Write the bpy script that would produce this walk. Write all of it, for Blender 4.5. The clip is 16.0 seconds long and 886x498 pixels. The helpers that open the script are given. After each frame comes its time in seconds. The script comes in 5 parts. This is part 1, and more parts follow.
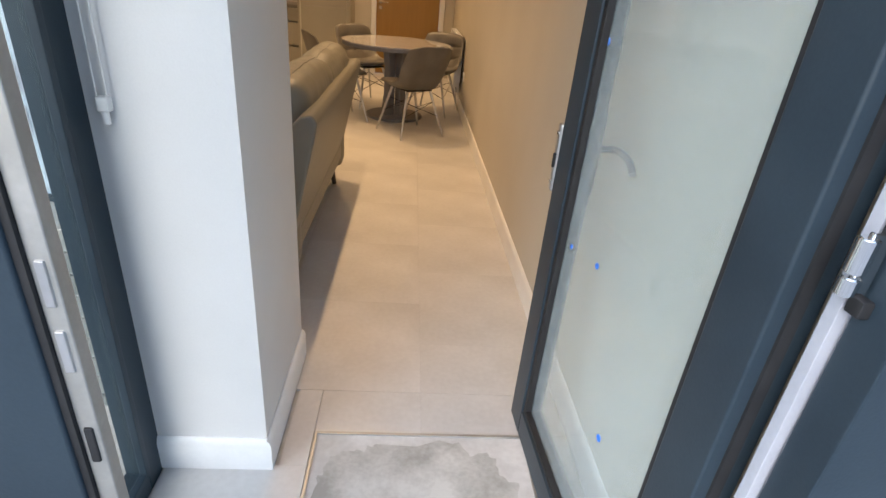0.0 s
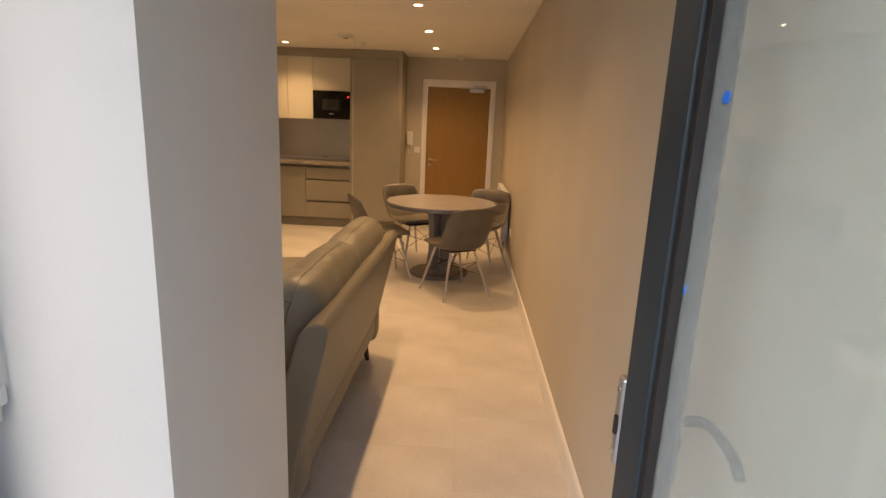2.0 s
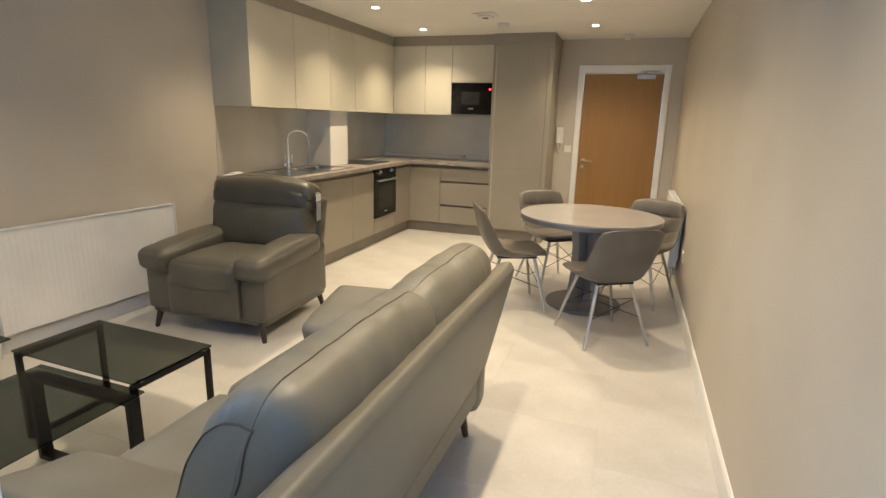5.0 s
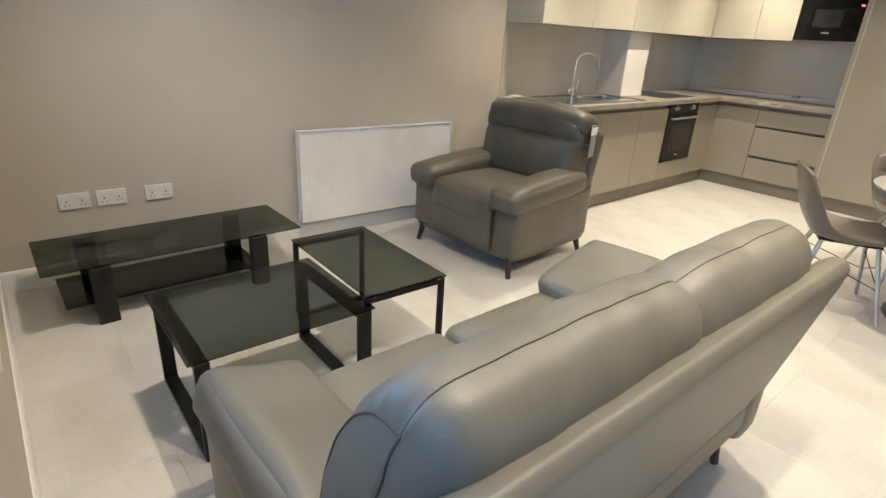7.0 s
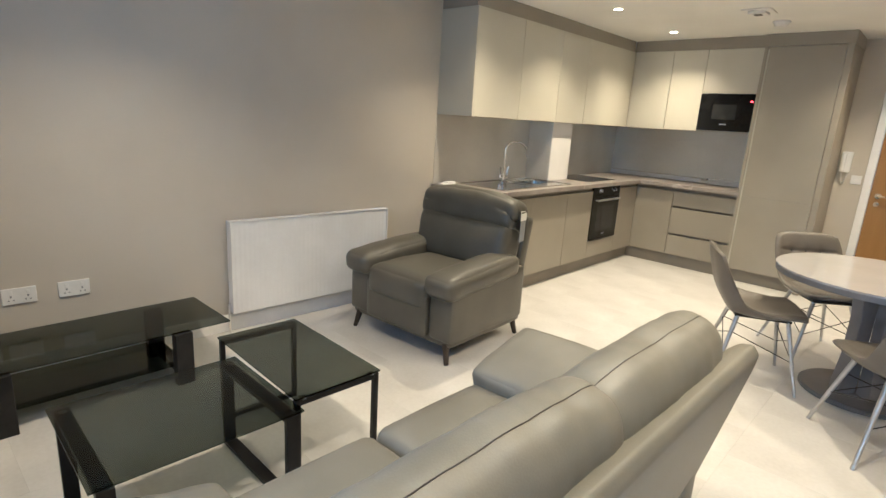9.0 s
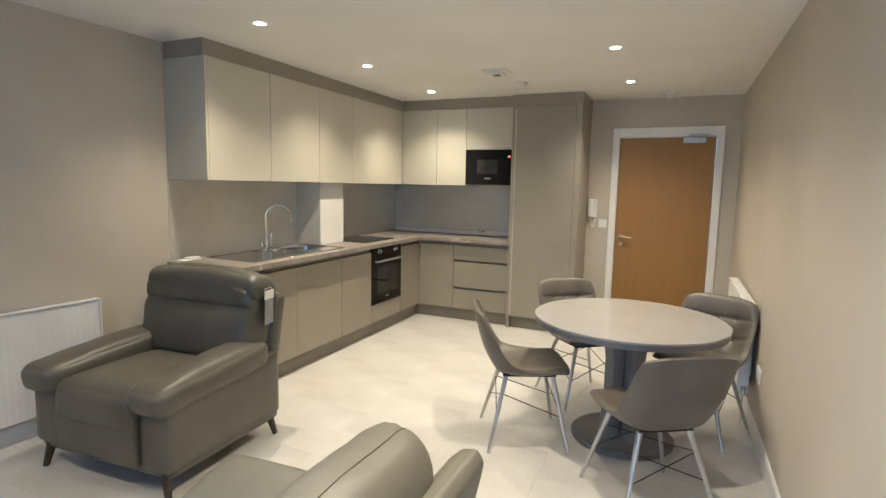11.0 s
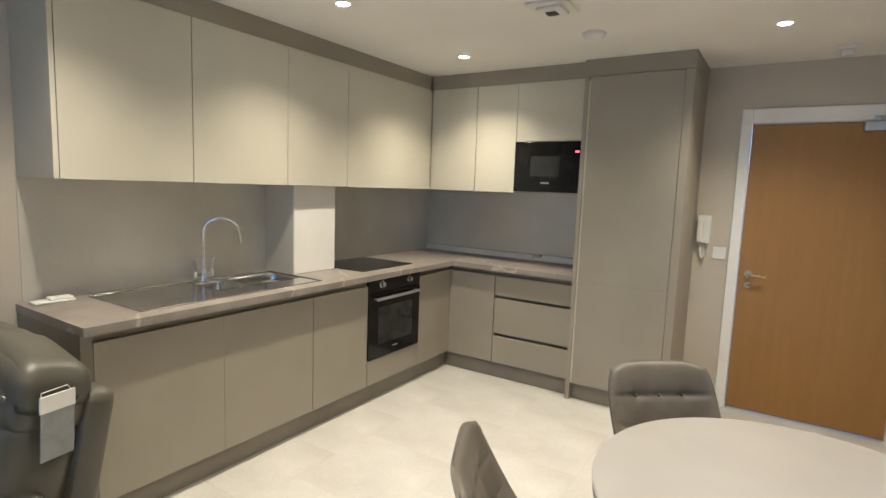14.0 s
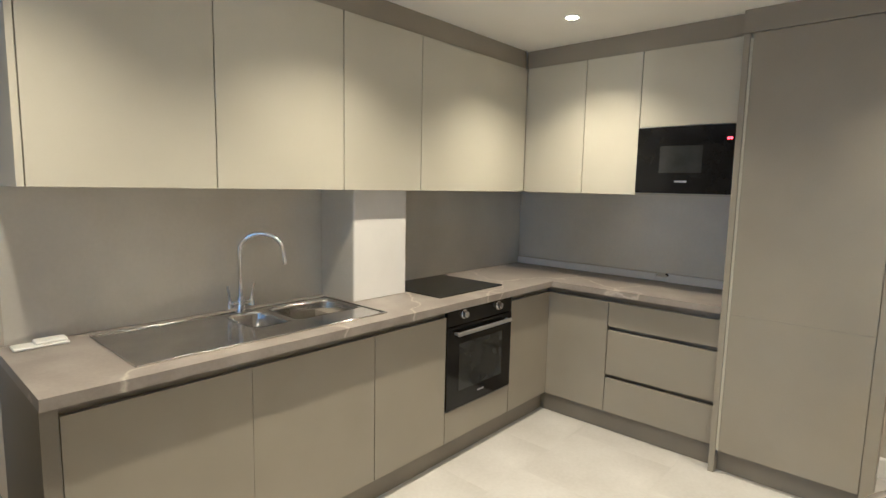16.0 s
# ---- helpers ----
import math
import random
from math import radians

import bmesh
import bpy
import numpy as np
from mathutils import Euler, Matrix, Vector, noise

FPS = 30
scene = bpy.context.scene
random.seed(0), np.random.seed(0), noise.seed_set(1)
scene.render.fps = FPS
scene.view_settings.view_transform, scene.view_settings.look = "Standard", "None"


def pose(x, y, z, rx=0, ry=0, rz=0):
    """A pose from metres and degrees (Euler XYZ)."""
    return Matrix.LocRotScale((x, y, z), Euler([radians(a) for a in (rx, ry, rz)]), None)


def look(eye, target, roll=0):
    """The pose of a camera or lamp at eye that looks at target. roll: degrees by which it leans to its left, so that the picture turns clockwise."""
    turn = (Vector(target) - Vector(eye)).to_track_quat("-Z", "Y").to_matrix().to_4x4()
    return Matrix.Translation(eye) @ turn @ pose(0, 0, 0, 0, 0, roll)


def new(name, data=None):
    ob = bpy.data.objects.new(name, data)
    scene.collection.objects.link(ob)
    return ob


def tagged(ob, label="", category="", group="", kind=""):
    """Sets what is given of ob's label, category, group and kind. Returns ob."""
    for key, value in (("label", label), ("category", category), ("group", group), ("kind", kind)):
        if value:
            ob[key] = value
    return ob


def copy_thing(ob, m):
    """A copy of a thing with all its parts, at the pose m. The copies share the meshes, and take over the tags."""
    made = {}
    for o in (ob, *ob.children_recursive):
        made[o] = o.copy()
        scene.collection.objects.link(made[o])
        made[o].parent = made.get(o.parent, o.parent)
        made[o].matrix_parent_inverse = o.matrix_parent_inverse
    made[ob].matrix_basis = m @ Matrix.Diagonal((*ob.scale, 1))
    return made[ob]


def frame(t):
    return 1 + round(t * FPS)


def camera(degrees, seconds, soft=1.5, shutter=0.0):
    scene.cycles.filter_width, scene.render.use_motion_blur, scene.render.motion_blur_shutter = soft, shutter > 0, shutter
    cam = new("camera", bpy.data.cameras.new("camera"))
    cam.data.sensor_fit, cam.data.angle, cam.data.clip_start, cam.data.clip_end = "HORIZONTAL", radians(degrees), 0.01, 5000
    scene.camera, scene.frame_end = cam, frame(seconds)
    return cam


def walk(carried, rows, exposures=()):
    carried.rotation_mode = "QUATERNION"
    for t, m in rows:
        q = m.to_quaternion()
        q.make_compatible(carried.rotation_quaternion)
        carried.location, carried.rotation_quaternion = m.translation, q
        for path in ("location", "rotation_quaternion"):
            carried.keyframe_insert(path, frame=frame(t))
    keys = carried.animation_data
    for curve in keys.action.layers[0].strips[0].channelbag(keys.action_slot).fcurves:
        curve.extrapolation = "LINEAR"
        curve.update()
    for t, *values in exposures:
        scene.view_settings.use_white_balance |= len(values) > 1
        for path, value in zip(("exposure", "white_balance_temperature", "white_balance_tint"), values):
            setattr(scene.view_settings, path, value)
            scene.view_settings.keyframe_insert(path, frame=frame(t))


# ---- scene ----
PATH = [
    (0, (-0.6, -1.481, 1.337), (-0.44, 0.299, 0.438), 5.3),
    (0.5, (-0.55, -1.372, 1.378), (-0.516, 0.463, 0.583), 3.3),
    (1, (-0.471, -1.312, 1.435), (-0.555, 0.584, 0.805), 2.9),
    (1.5, (-0.468, -1.226, 1.458), (-0.572, 0.706, 0.95), 3.0),
    (2, (-0.517, -1.056, 1.487), (-0.587, 0.892, 1.038), 2.5),
    (2.5, (-0.516, -0.873, 1.48), (-0.616, 1.077, 1.048), 1.6),
    (3, (-0.467, -0.662, 1.484), (-0.694, 1.277, 1.049), 1.2),
    (5.5, (-0.502, 0.079, 1.418), (-1.277, 1.849, 0.903), 2.3),
    (6, (-0.581, 0.198, 1.397), (-1.537, 1.828, 0.741), 2.8),
    (6.5, (-0.635, 0.263, 1.4), (-1.807, 1.705, 0.662), 3.4),
    (7, (-0.623, 0.313, 1.404), (-2.015, 1.537, 0.651), 3.3),
    (7.5, (-0.599, 0.334, 1.402), (-2.065, 1.43, 0.594), 3.6),
    (8, (-0.595, 0.348, 1.348), (-1.998, 1.445, 0.437), 4.5),
    (8.5, (-0.596, 0.355, 1.383), (-1.982, 1.563, 0.597), 4.5),
    (9, (-0.606, 0.358, 1.485), (-1.926, 1.782, 1.007), 3.5),
    (9.5, (-0.61, 0.378, 1.519), (-1.71, 2.025, 1.243), 1.8),
    (10, (-0.578, 0.488, 1.507), (-1.402, 2.295, 1.277), 0.4),
    (12.5, (-0.491, 1.978, 1.523), (-1.3, 3.79, 1.28), 1.9),
    (13, (-0.637, 2.235, 1.533), (-1.497, 4.028, 1.319), 2.2),
    (13.5, (-0.751, 2.437, 1.533), (-1.674, 4.198, 1.315), 2.3),
    (14, (-0.874, 2.677, 1.537), (-1.948, 4.348, 1.305), 2.1),
    (14.5, (-0.992, 2.89, 1.536), (-2.182, 4.479, 1.295), 1.0),
    (15, (-1.165, 3.025, 1.541), (-2.309, 4.65, 1.32), 1.1),
    (15.5, (-1.336, 3.144, 1.539), (-2.514, 4.742, 1.298), 1.0),
    (16, (-1.399, 3.325, 1.543), (-2.722, 4.806, 1.306), 1.2),
]
cam = camera(79.7, 16.0)
walk(cam, [(t, look(eye, target, roll)) for t, eye, target, roll in PATH],
     exposures=[(0.0, 1.6, 6400, 11), (1.5, 1.48, 7200, 14), (2.5, 1.52, 7500, 20), (3.2, 1.72, 8000, 14), (5.3, 2.25, 4450, 0), (6.5, 2.42, 4330, 0), (9.0, 2.44, 4330, 0), (10.2, 2.28, 4300, 0), (12.3, 2.22, 4200, 0), (16.0, 2.20, 4170, 0)])

# ---- world and light ----
LAMP = (1.0, 0.620, 0.292)
world = bpy.data.worlds.new("sky")
scene.world = world
world.use_nodes = True
wn = world.node_tree.nodes
sky = wn.new("ShaderNodeTexSky")
sky.sky_type = "NISHITA"
sky.sun_disc = False
sky.sun_elevation = radians(40)
sky.sun_rotation = radians(215)
wn["Background"].inputs["Strength"].default_value = 0.15
world.node_tree.links.new(sky.outputs["Color"], wn["Background"].inputs["Color"])
sun_data = bpy.data.lights.new("sun", "SUN")
sun_data.energy, sun_data.angle, sun_data.color = 0.68, radians(60), (0.97, 0.98, 1.0)
sun = new("sun", sun_data)
sun.matrix_world = look((-7, -10, 7), (0, 0, 0))
# daylight in the opening of the front window
wd = bpy.data.lights.new("window_daylight", "AREA")
wd.shape, wd.size, wd.size_y, wd.energy, wd.color = "RECTANGLE", 1.06, 1.02, 1.7, (0.36, 0.64, 1.0)
wl = new("window_daylight", wd)
wl.matrix_world = look((-2.09, 0.10, 1.53), (-2.09, 2.0, 1.53))

ROOM_H = 2.45
LEFT_ROW, RIGHT_ROW = -2.873, -0.973
DOWNLIGHTS = [(LEFT_ROW, y) for y in (1.15, 3.56, 4.76, 5.97)] + [(RIGHT_ROW, y) for y in (1.19, 2.39, 3.60, 4.815, 6.04)]
SPOT_W = 30.3
for i, (x, y) in enumerate(DOWNLIGHTS):
    ld = bpy.data.lights.new("downlight_lamp", "SPOT")
    ld.energy, ld.color, ld.spot_size, ld.spot_blend, ld.shadow_soft_size = SPOT_W, LAMP, radians(124), 1.0, 0.025
    lo = new("downlight_lamp", ld)
    lo.matrix_world = look((x, y, ROOM_H - 0.012), (x, y, 0.0))


# ---- materials ----
def mat_base(name):
    m = bpy.data.materials.new(name)
    m.use_nodes = True
    return m, m.node_tree.nodes, m.node_tree.links, m.node_tree.nodes["Principled BSDF"]


def surface(name, a, b, rough=0.5, metal=0.0, scale=6.0, fine=120.0, bump=0.05, detail=5.0, spread=(0.35, 0.65), stretch=(1, 1, 1), spec=0.5, rough_var=0.08, coords="Object", per_object=0.0):
    """Two colours mixed by a broad and a fine noise, with a fine relief."""
    m, n, l, p = mat_base(name)
    tc, mp = n.new("ShaderNodeTexCoord"), n.new("ShaderNodeMapping")
    mp.inputs["Scale"].default_value = stretch
    l.new(tc.outputs[coords], mp.inputs["Vector"])
    broad, grain = n.new("ShaderNodeTexNoise"), n.new("ShaderNodeTexNoise")
    broad.inputs["Scale"].default_value, broad.inputs["Detail"].default_value = scale, detail
    grain.inputs["Scale"].default_value, grain.inputs["Detail"].default_value = fine, 3.0
    l.new(mp.outputs["Vector"], broad.inputs["Vector"])
    l.new(mp.outputs["Vector"], grain.inputs["Vector"])
    add = n.new("ShaderNodeMath")
    add.operation = "MULTIPLY_ADD"
    add.inputs[1].default_value, add.inputs[2].default_value = 0.25, -0.125
    l.new(grain.outputs["Fac"], add.inputs[0])
    tot = n.new("ShaderNodeMath")
    l.new(broad.outputs["Fac"], tot.inputs[0])
    l.new(add.outputs[0], tot.inputs[1])
    src = tot.outputs[0]
    if per_object:
        oi, sc, t2 = n.new("ShaderNodeObjectInfo"), n.new("ShaderNodeMath"), n.new("ShaderNodeMath")
        sc.operation = "MULTIPLY_ADD"
        sc.inputs[1].default_value, sc.inputs[2].default_value = per_object, -per_object / 2
        l.new(oi.outputs["Random"], sc.inputs[0])
        l.new(src, t2.inputs[0])
        l.new(sc.outputs[0], t2.inputs[1])
        src = t2.outputs[0]
    ramp = n.new("ShaderNodeValToRGB")
    ramp.color_ramp.elements[0].position, ramp.color_ramp.elements[1].position = spread
    ramp.color_ramp.elements[0].color, ramp.color_ramp.elements[1].color = (*a, 1), (*b, 1)
    l.new(src, ramp.inputs["Fac"])
    l.new(ramp.outputs["Color"], p.inputs["Base Color"])
    rr = n.new("ShaderNodeMapRange")
    rr.inputs["To Min"].default_value, rr.inputs["To Max"].default_value = max(rough - rough_var, 0.02), min(rough + rough_var, 1)
    l.new(broad.outputs["Fac"], rr.inputs["Value"])
    l.new(rr.outputs[0], p.inputs["Roughness"])
    p.inputs["Metallic"].default_value = metal
    p.inputs["Specular IOR Level"].default_value = spec
    if bump:
        bp = n.new("ShaderNodeBump")
        bp.inputs["Strength"].default_value, bp.inputs["Distance"].default_value = bump, 0.004
        l.new(grain.outputs["Fac"], bp.inputs["Height"])
        l.new(bp.outputs["Normal"], p.inputs["Normal"])
    return m


def glass(name, tint, rough=0.0, gloss=0.05, haze=0.0):
    """Clear or tinted pane: see-through, with a gloss that grows at grazing angles, and a pale scatter standing for
    reflected daylight.
    """
    m, n, l, p = mat_base(name)
    n.remove(p)
    tr, gl, lw, mx = n.new("ShaderNodeBsdfTransparent"), n.new("ShaderNodeBsdfGlossy"), n.new("ShaderNodeLayerWeight"), n.new("ShaderNodeMixShader")
    tr.inputs["Color"].default_value = (*tint, 1)
    gl.inputs["Roughness"].default_value = rough
    pw, sc = n.new("ShaderNodeMath"), n.new("ShaderNodeMath")
    pw.operation, pw.inputs[1].default_value = "POWER", 4.0
    sc.operation, sc.inputs[1].default_value, sc.inputs[2].default_value = "MULTIPLY_ADD", 0.48, gloss
    lw.inputs["Blend"].default_value = 0.5
    l.new(lw.outputs["Facing"], pw.inputs[0])
    l.new(pw.outputs[0], sc.inputs[0])
    l.new(sc.outputs[0], mx.inputs[0])
    l.new(tr.outputs[0], mx.inputs[1])
    l.new(gl.outputs[0], mx.inputs[2])
    last = mx
    if haze:
        df, md, nz, rg = n.new("ShaderNodeBsdfDiffuse"), n.new("ShaderNodeMixShader"), n.new("ShaderNodeTexNoise"), n.new("ShaderNodeMapRange")
        df.inputs["Color"].default_value = (0.74, 0.81, 0.83, 1)
        nz.inputs["Scale"].default_value, nz.inputs["Detail"].default_value = 3.5, 4.0
        rg.inputs["From Min"].default_value, rg.inputs["From Max"].default_value = 0.3, 0.7
        rg.inputs["To Min"].default_value, rg.inputs["To Max"].default_value = haze * 0.8, haze * 1.2
        l.new(nz.outputs["Fac"], rg.inputs["Value"])
        l.new(rg.outputs[0], md.inputs[0])
        l.new(mx.outputs[0], md.inputs[1])
        l.new(df.outputs[0], md.inputs[2])
        last = md
    l.new(last.outputs[0], n["Material Output"].inputs["Surface"])
    return m


def film(name, colour):
    """Milky sheet on a window: half scatters, half lets through."""
    m, n, l, p = mat_base(name)
    p.inputs["Base Color"].default_value = (*colour, 1)
    p.inputs["Roughness"].default_value = 0.4
    tr, mx, nz = n.new("ShaderNodeBsdfTransparent"), n.new("ShaderNodeMixShader"), n.new("ShaderNodeTexNoise")
    nz.inputs["Scale"].default_value = 6.0
    rg = n.new("ShaderNodeMapRange")
    rg.inputs["To Min"].default_value, rg.inputs["To Max"].default_value = 0.35, 0.60
    l.new(nz.outputs["Fac"], rg.inputs["Value"])
    l.new(rg.outputs[0], mx.inputs[0])
    l.new(p.outputs[0], mx.inputs[1])
    l.new(tr.outputs[0], mx.inputs[2])
    l.new(mx.outputs[0], n["Material Output"].inputs["Surface"])
    return m


def glow(name, colour, strength):
    m, n, l, p = mat_base(name)
    p.inputs["Base Color"].default_value = (*colour, 1)
    p.inputs["Emission Color"].default_value = (*colour, 1)
    p.inputs["Emission Strength"].default_value = strength
    return m


def stone_top(name, a, b, vein):
    """Worktop laminate: cloudy brown-grey with thin pale veins."""
    m = surface(name, a, b, rough=0.42, scale=5, fine=70, bump=0.03, rough_var=0.05)
    n, l, p = m.node_tree.nodes, m.node_tree.links, m.node_tree.nodes["Principled BSDF"]
    tc, nz, wv, ramp, mix = n.new("ShaderNodeTexCoord"), n.new("ShaderNodeTexNoise"), n.new("ShaderNodeTexVoronoi"), n.new("ShaderNodeValToRGB"), n.new("ShaderNodeMix")
    nz.inputs["Scale"].default_value, nz.inputs["Detail"].default_value = 2.2, 6
    wv.feature, wv.inputs["Scale"].default_value = "DISTANCE_TO_EDGE", 2.1
    ad = n.new("ShaderNodeMixRGB")
    ad.inputs["Fac"].default_value = 0.35
    l.new(tc.outputs["Object"], nz.inputs["Vector"])
    l.new(tc.outputs["Object"], ad.inputs["Color1"])
    l.new(nz.outputs["Color"], ad.inputs["Color2"])
    l.new(ad.outputs["Color"], wv.inputs["Vector"])
    ramp.color_ramp.elements[0].color, ramp.color_ramp.elements[0].position = (0.75, 0.75, 0.75, 1), 0.0
    ramp.color_ramp.elements[1].color, ramp.color_ramp.elements[1].position = (0, 0, 0, 1), 0.014
    l.new(wv.outputs["Distance"], ramp.inputs["Fac"])
    mix.data_type = "RGBA"
    mix.inputs["B"].default_value = (*vein, 1)
    old = p.inputs["Base Color"].links[0].from_socket
    l.new(ramp.outputs["Color"], mix.inputs["Factor"])
    l.new(old, mix.inputs["A"])
    l.new(mix.outputs["Result"], p.inputs["Base Color"])
    return m


WALL = surface("wall_paint", (0.50, 0.458, 0.383), (0.54, 0.498, 0.421), rough=0.62, scale=1.6, fine=240, bump=0.06)
WHITE_WALL = surface("white_wall_paint", (0.655, 0.637, 0.615), (0.705, 0.687, 0.665), rough=0.6, scale=1.8, fine=220, bump=0.06)
CEIL = surface("ceiling_paint", (0.78, 0.77, 0.74), (0.83, 0.82, 0.79), rough=0.7, scale=1.5, fine=200, bump=0.04)
TRIM = surface("white_satin_paint", (0.76, 0.75, 0.73), (0.83, 0.82, 0.80), rough=0.36, scale=4, fine=90, bump=0.03)
TILE = surface("stone_look_tile", (0.475, 0.462, 0.440), (0.625, 0.613, 0.592), rough=0.38, scale=2.2, fine=50, bump=0.02, spread=(0.30, 0.70), per_object=0.03, rough_var=0.1)
GROUT = surface("grout", (0.46, 0.44, 0.40), (0.52, 0.50, 0.46), rough=0.85, scale=20, fine=200)
UPPER = surface("cashmere_cabinet_front", (0.468, 0.450, 0.378), (0.498, 0.480, 0.404), rough=0.42, scale=2, fine=300, bump=0.02)
LOWER = surface("taupe_cabinet_front", (0.275, 0.252, 0.203), (0.305, 0.28, 0.226), rough=0.42, scale=2, fine=300, bump=0.02)
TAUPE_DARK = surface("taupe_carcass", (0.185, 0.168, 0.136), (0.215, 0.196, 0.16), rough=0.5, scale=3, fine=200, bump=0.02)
# taupe with the shade of the recesses behind the fronts painted in
SHADED_CHANNEL = surface("shadowed_channel_metal", (0.16, 0.145, 0.118), (0.20, 0.18, 0.15), rough=0.45, metal=0.2, scale=6)
WORKTOP = stone_top("brown_marble_laminate", (0.222, 0.198, 0.178), (0.30, 0.273, 0.248), (0.50, 0.45, 0.40))
SPLASH = surface("grey_splash_panel", (0.58, 0.565, 0.52), (0.65, 0.635, 0.585), rough=0.30, metal=0.40, scale=2.5, fine=60, bump=0.02, rough_var=0.02)
WHITE_PANEL = surface("white_board", (0.70, 0.69, 0.68), (0.76, 0.75, 0.74), rough=0.5, scale=3, fine=160)
STEEL = surface("brushed_steel", (0.56, 0.55, 0.53), (0.66, 0.65, 0.63), rough=0.27, metal=1.0, scale=4, fine=260, bump=0.02, stretch=(14, 1, 1))
SINK_STEEL = surface("satin_sink_steel", (0.50, 0.49, 0.47), (0.60, 0.59, 0.57), rough=0.17, metal=1.0, scale=6, fine=200, bump=0.0, rough_var=0.05)
CHROME = surface("chrome", (0.80, 0.80, 0.80), (0.88, 0.88, 0.88), rough=0.07, metal=1.0, scale=9, bump=0.0, rough_var=0.04)
BLACK_GLASS = surface("black_glass", (0.006, 0.006, 0.006), (0.010, 0.010, 0.010), rough=0.10, scale=5, bump=0.0, rough_var=0.04, spec=0.3)
OVEN_WINDOW = surface("dark_oven_glass", (0.02, 0.021, 0.021), (0.032, 0.033, 0.032), rough=0.05, scale=8, bump=0.0, rough_var=0.02)
BLACK_METAL = surface("black_powder_coat", (0.012, 0.012, 0.012), (0.024, 0.023, 0.022), rough=0.34, scale=12, fine=260, bump=0.03, spec=0.25)
ANTHRACITE = surface("anthracite_frame", (0.019, 0.031, 0.042), (0.027, 0.042, 0.055), rough=0.42, scale=5, fine=180, bump=0.05, spec=0.3)
GASKET = surface("black_rubber", (0.008, 0.008, 0.009), (0.016, 0.016, 0.017), rough=0.7, scale=20)
ALU = surface("raw_aluminium", (0.36, 0.35, 0.32), (0.46, 0.45, 0.42), rough=0.42, metal=0.55, scale=9, fine=140)
LEATHER = surface("taupe_leather", (0.140, 0.133, 0.108), (0.172, 0.163, 0.134), rough=0.45, scale=4, fine=230, bump=0.10, rough_var=0.07)
# the sofa's leather again, darkened for the weaker light on the armchair
LEATHER_SHADED = surface("shaded_taupe_leather", (0.078, 0.074, 0.058), (0.102, 0.096, 0.076), rough=0.42, scale=4, fine=230, bump=0.09, rough_var=0.07)
PIPING = surface("dark_piping", (0.05, 0.046, 0.04), (0.07, 0.064, 0.055), rough=0.5, scale=20)
CHAIR_LEATHER = surface("taupe_chair_leather", (0.100, 0.090, 0.076), (0.130, 0.117, 0.100), rough=0.44, scale=6, fine=260, bump=0.14)
WOOD_LEG = surface("dark_stained_wood", (0.018, 0.013, 0.010), (0.040, 0.028, 0.020), rough=0.45, scale=8, stretch=(6, 6, 1))
DOOR_WOOD = surface("oak_veneer", (0.262, 0.140, 0.026), (0.302, 0.167, 0.034), rough=0.45, scale=3.0, fine=60, bump=0.03, stretch=(7, 7, 0.55), spread=(0.2, 0.8))
TABLE_TOP = surface("pale_grey_table_laminate", (0.335, 0.322, 0.318), (0.365, 0.352, 0.348), rough=0.10, scale=3, fine=240, bump=0.01)
TABLE_GREY = surface("grey_table_base", (0.125, 0.122, 0.128), (0.165, 0.160, 0.166), rough=0.4, scale=6, fine=160)
PLASTIC = surface("white_plastic", (0.72, 0.71, 0.68), (0.78, 0.77, 0.74), rough=0.32, scale=10, bump=0.0)
DARK_PLASTIC = surface("dark_plastic", (0.03, 0.03, 0.03), (0.05, 0.05, 0.05), rough=0.45, scale=10)
SILVER = surface("silver_casting", (0.45, 0.45, 0.45), (0.55, 0.55, 0.55), rough=0.35, metal=0.8, scale=12)
BRASS = surface("satin_brass", (0.40, 0.31, 0.17), (0.48, 0.38, 0.22), rough=0.28, metal=1.0, scale=14)
CEMENT = surface("dusty_cement", (0.50, 0.485, 0.455), (0.66, 0.645, 0.61), rough=0.9, scale=3.4, fine=45, detail=2.0, bump=0.15, spread=(0.38, 0.60))
BRICK = surface("pale_grey_brick", (0.17, 0.175, 0.16), (0.24, 0.242, 0.225), rough=0.85, scale=14, fine=120, bump=0.35, per_object=0.35)
MORTAR = surface("pale_mortar", (0.33, 0.33, 0.31), (0.40, 0.40, 0.38), rough=0.9, scale=20, fine=160, bump=0.3)
GROUND = surface("paving_concrete", (0.27, 0.265, 0.25), (0.36, 0.355, 0.34), rough=0.85, scale=2, fine=60, bump=0.2)
FILM = film("pale_blue_film", (0.62, 0.72, 0.80))
STEEL_DARK = surface("dark_satin_steel", (0.10, 0.105, 0.11), (0.15, 0.155, 0.16), rough=0.3, metal=0.7, scale=12)
STICKER = surface("blue_sticker", (0.01, 0.16, 0.72), (0.02, 0.20, 0.80), rough=0.5, scale=30, bump=0.0)
PRINT = surface("grey_print", (0.30, 0.32, 0.36), (0.36, 0.38, 0.42), rough=0.6, scale=30, bump=0.0)
GREY_STRIP = surface("grey_reveal", (0.40, 0.41, 0.45), (0.47, 0.48, 0.52), rough=0.5, scale=6, fine=90, bump=0.03)
PATCH = surface("grey_mortar", (0.34, 0.325, 0.29), (0.58, 0.565, 0.52), rough=0.9, scale=6, fine=60, detail=4.0, bump=0.2)
TAG = surface("grey_swing_tag", (0.20, 0.21, 0.22), (0.26, 0.27, 0.28), rough=0.5, scale=20)
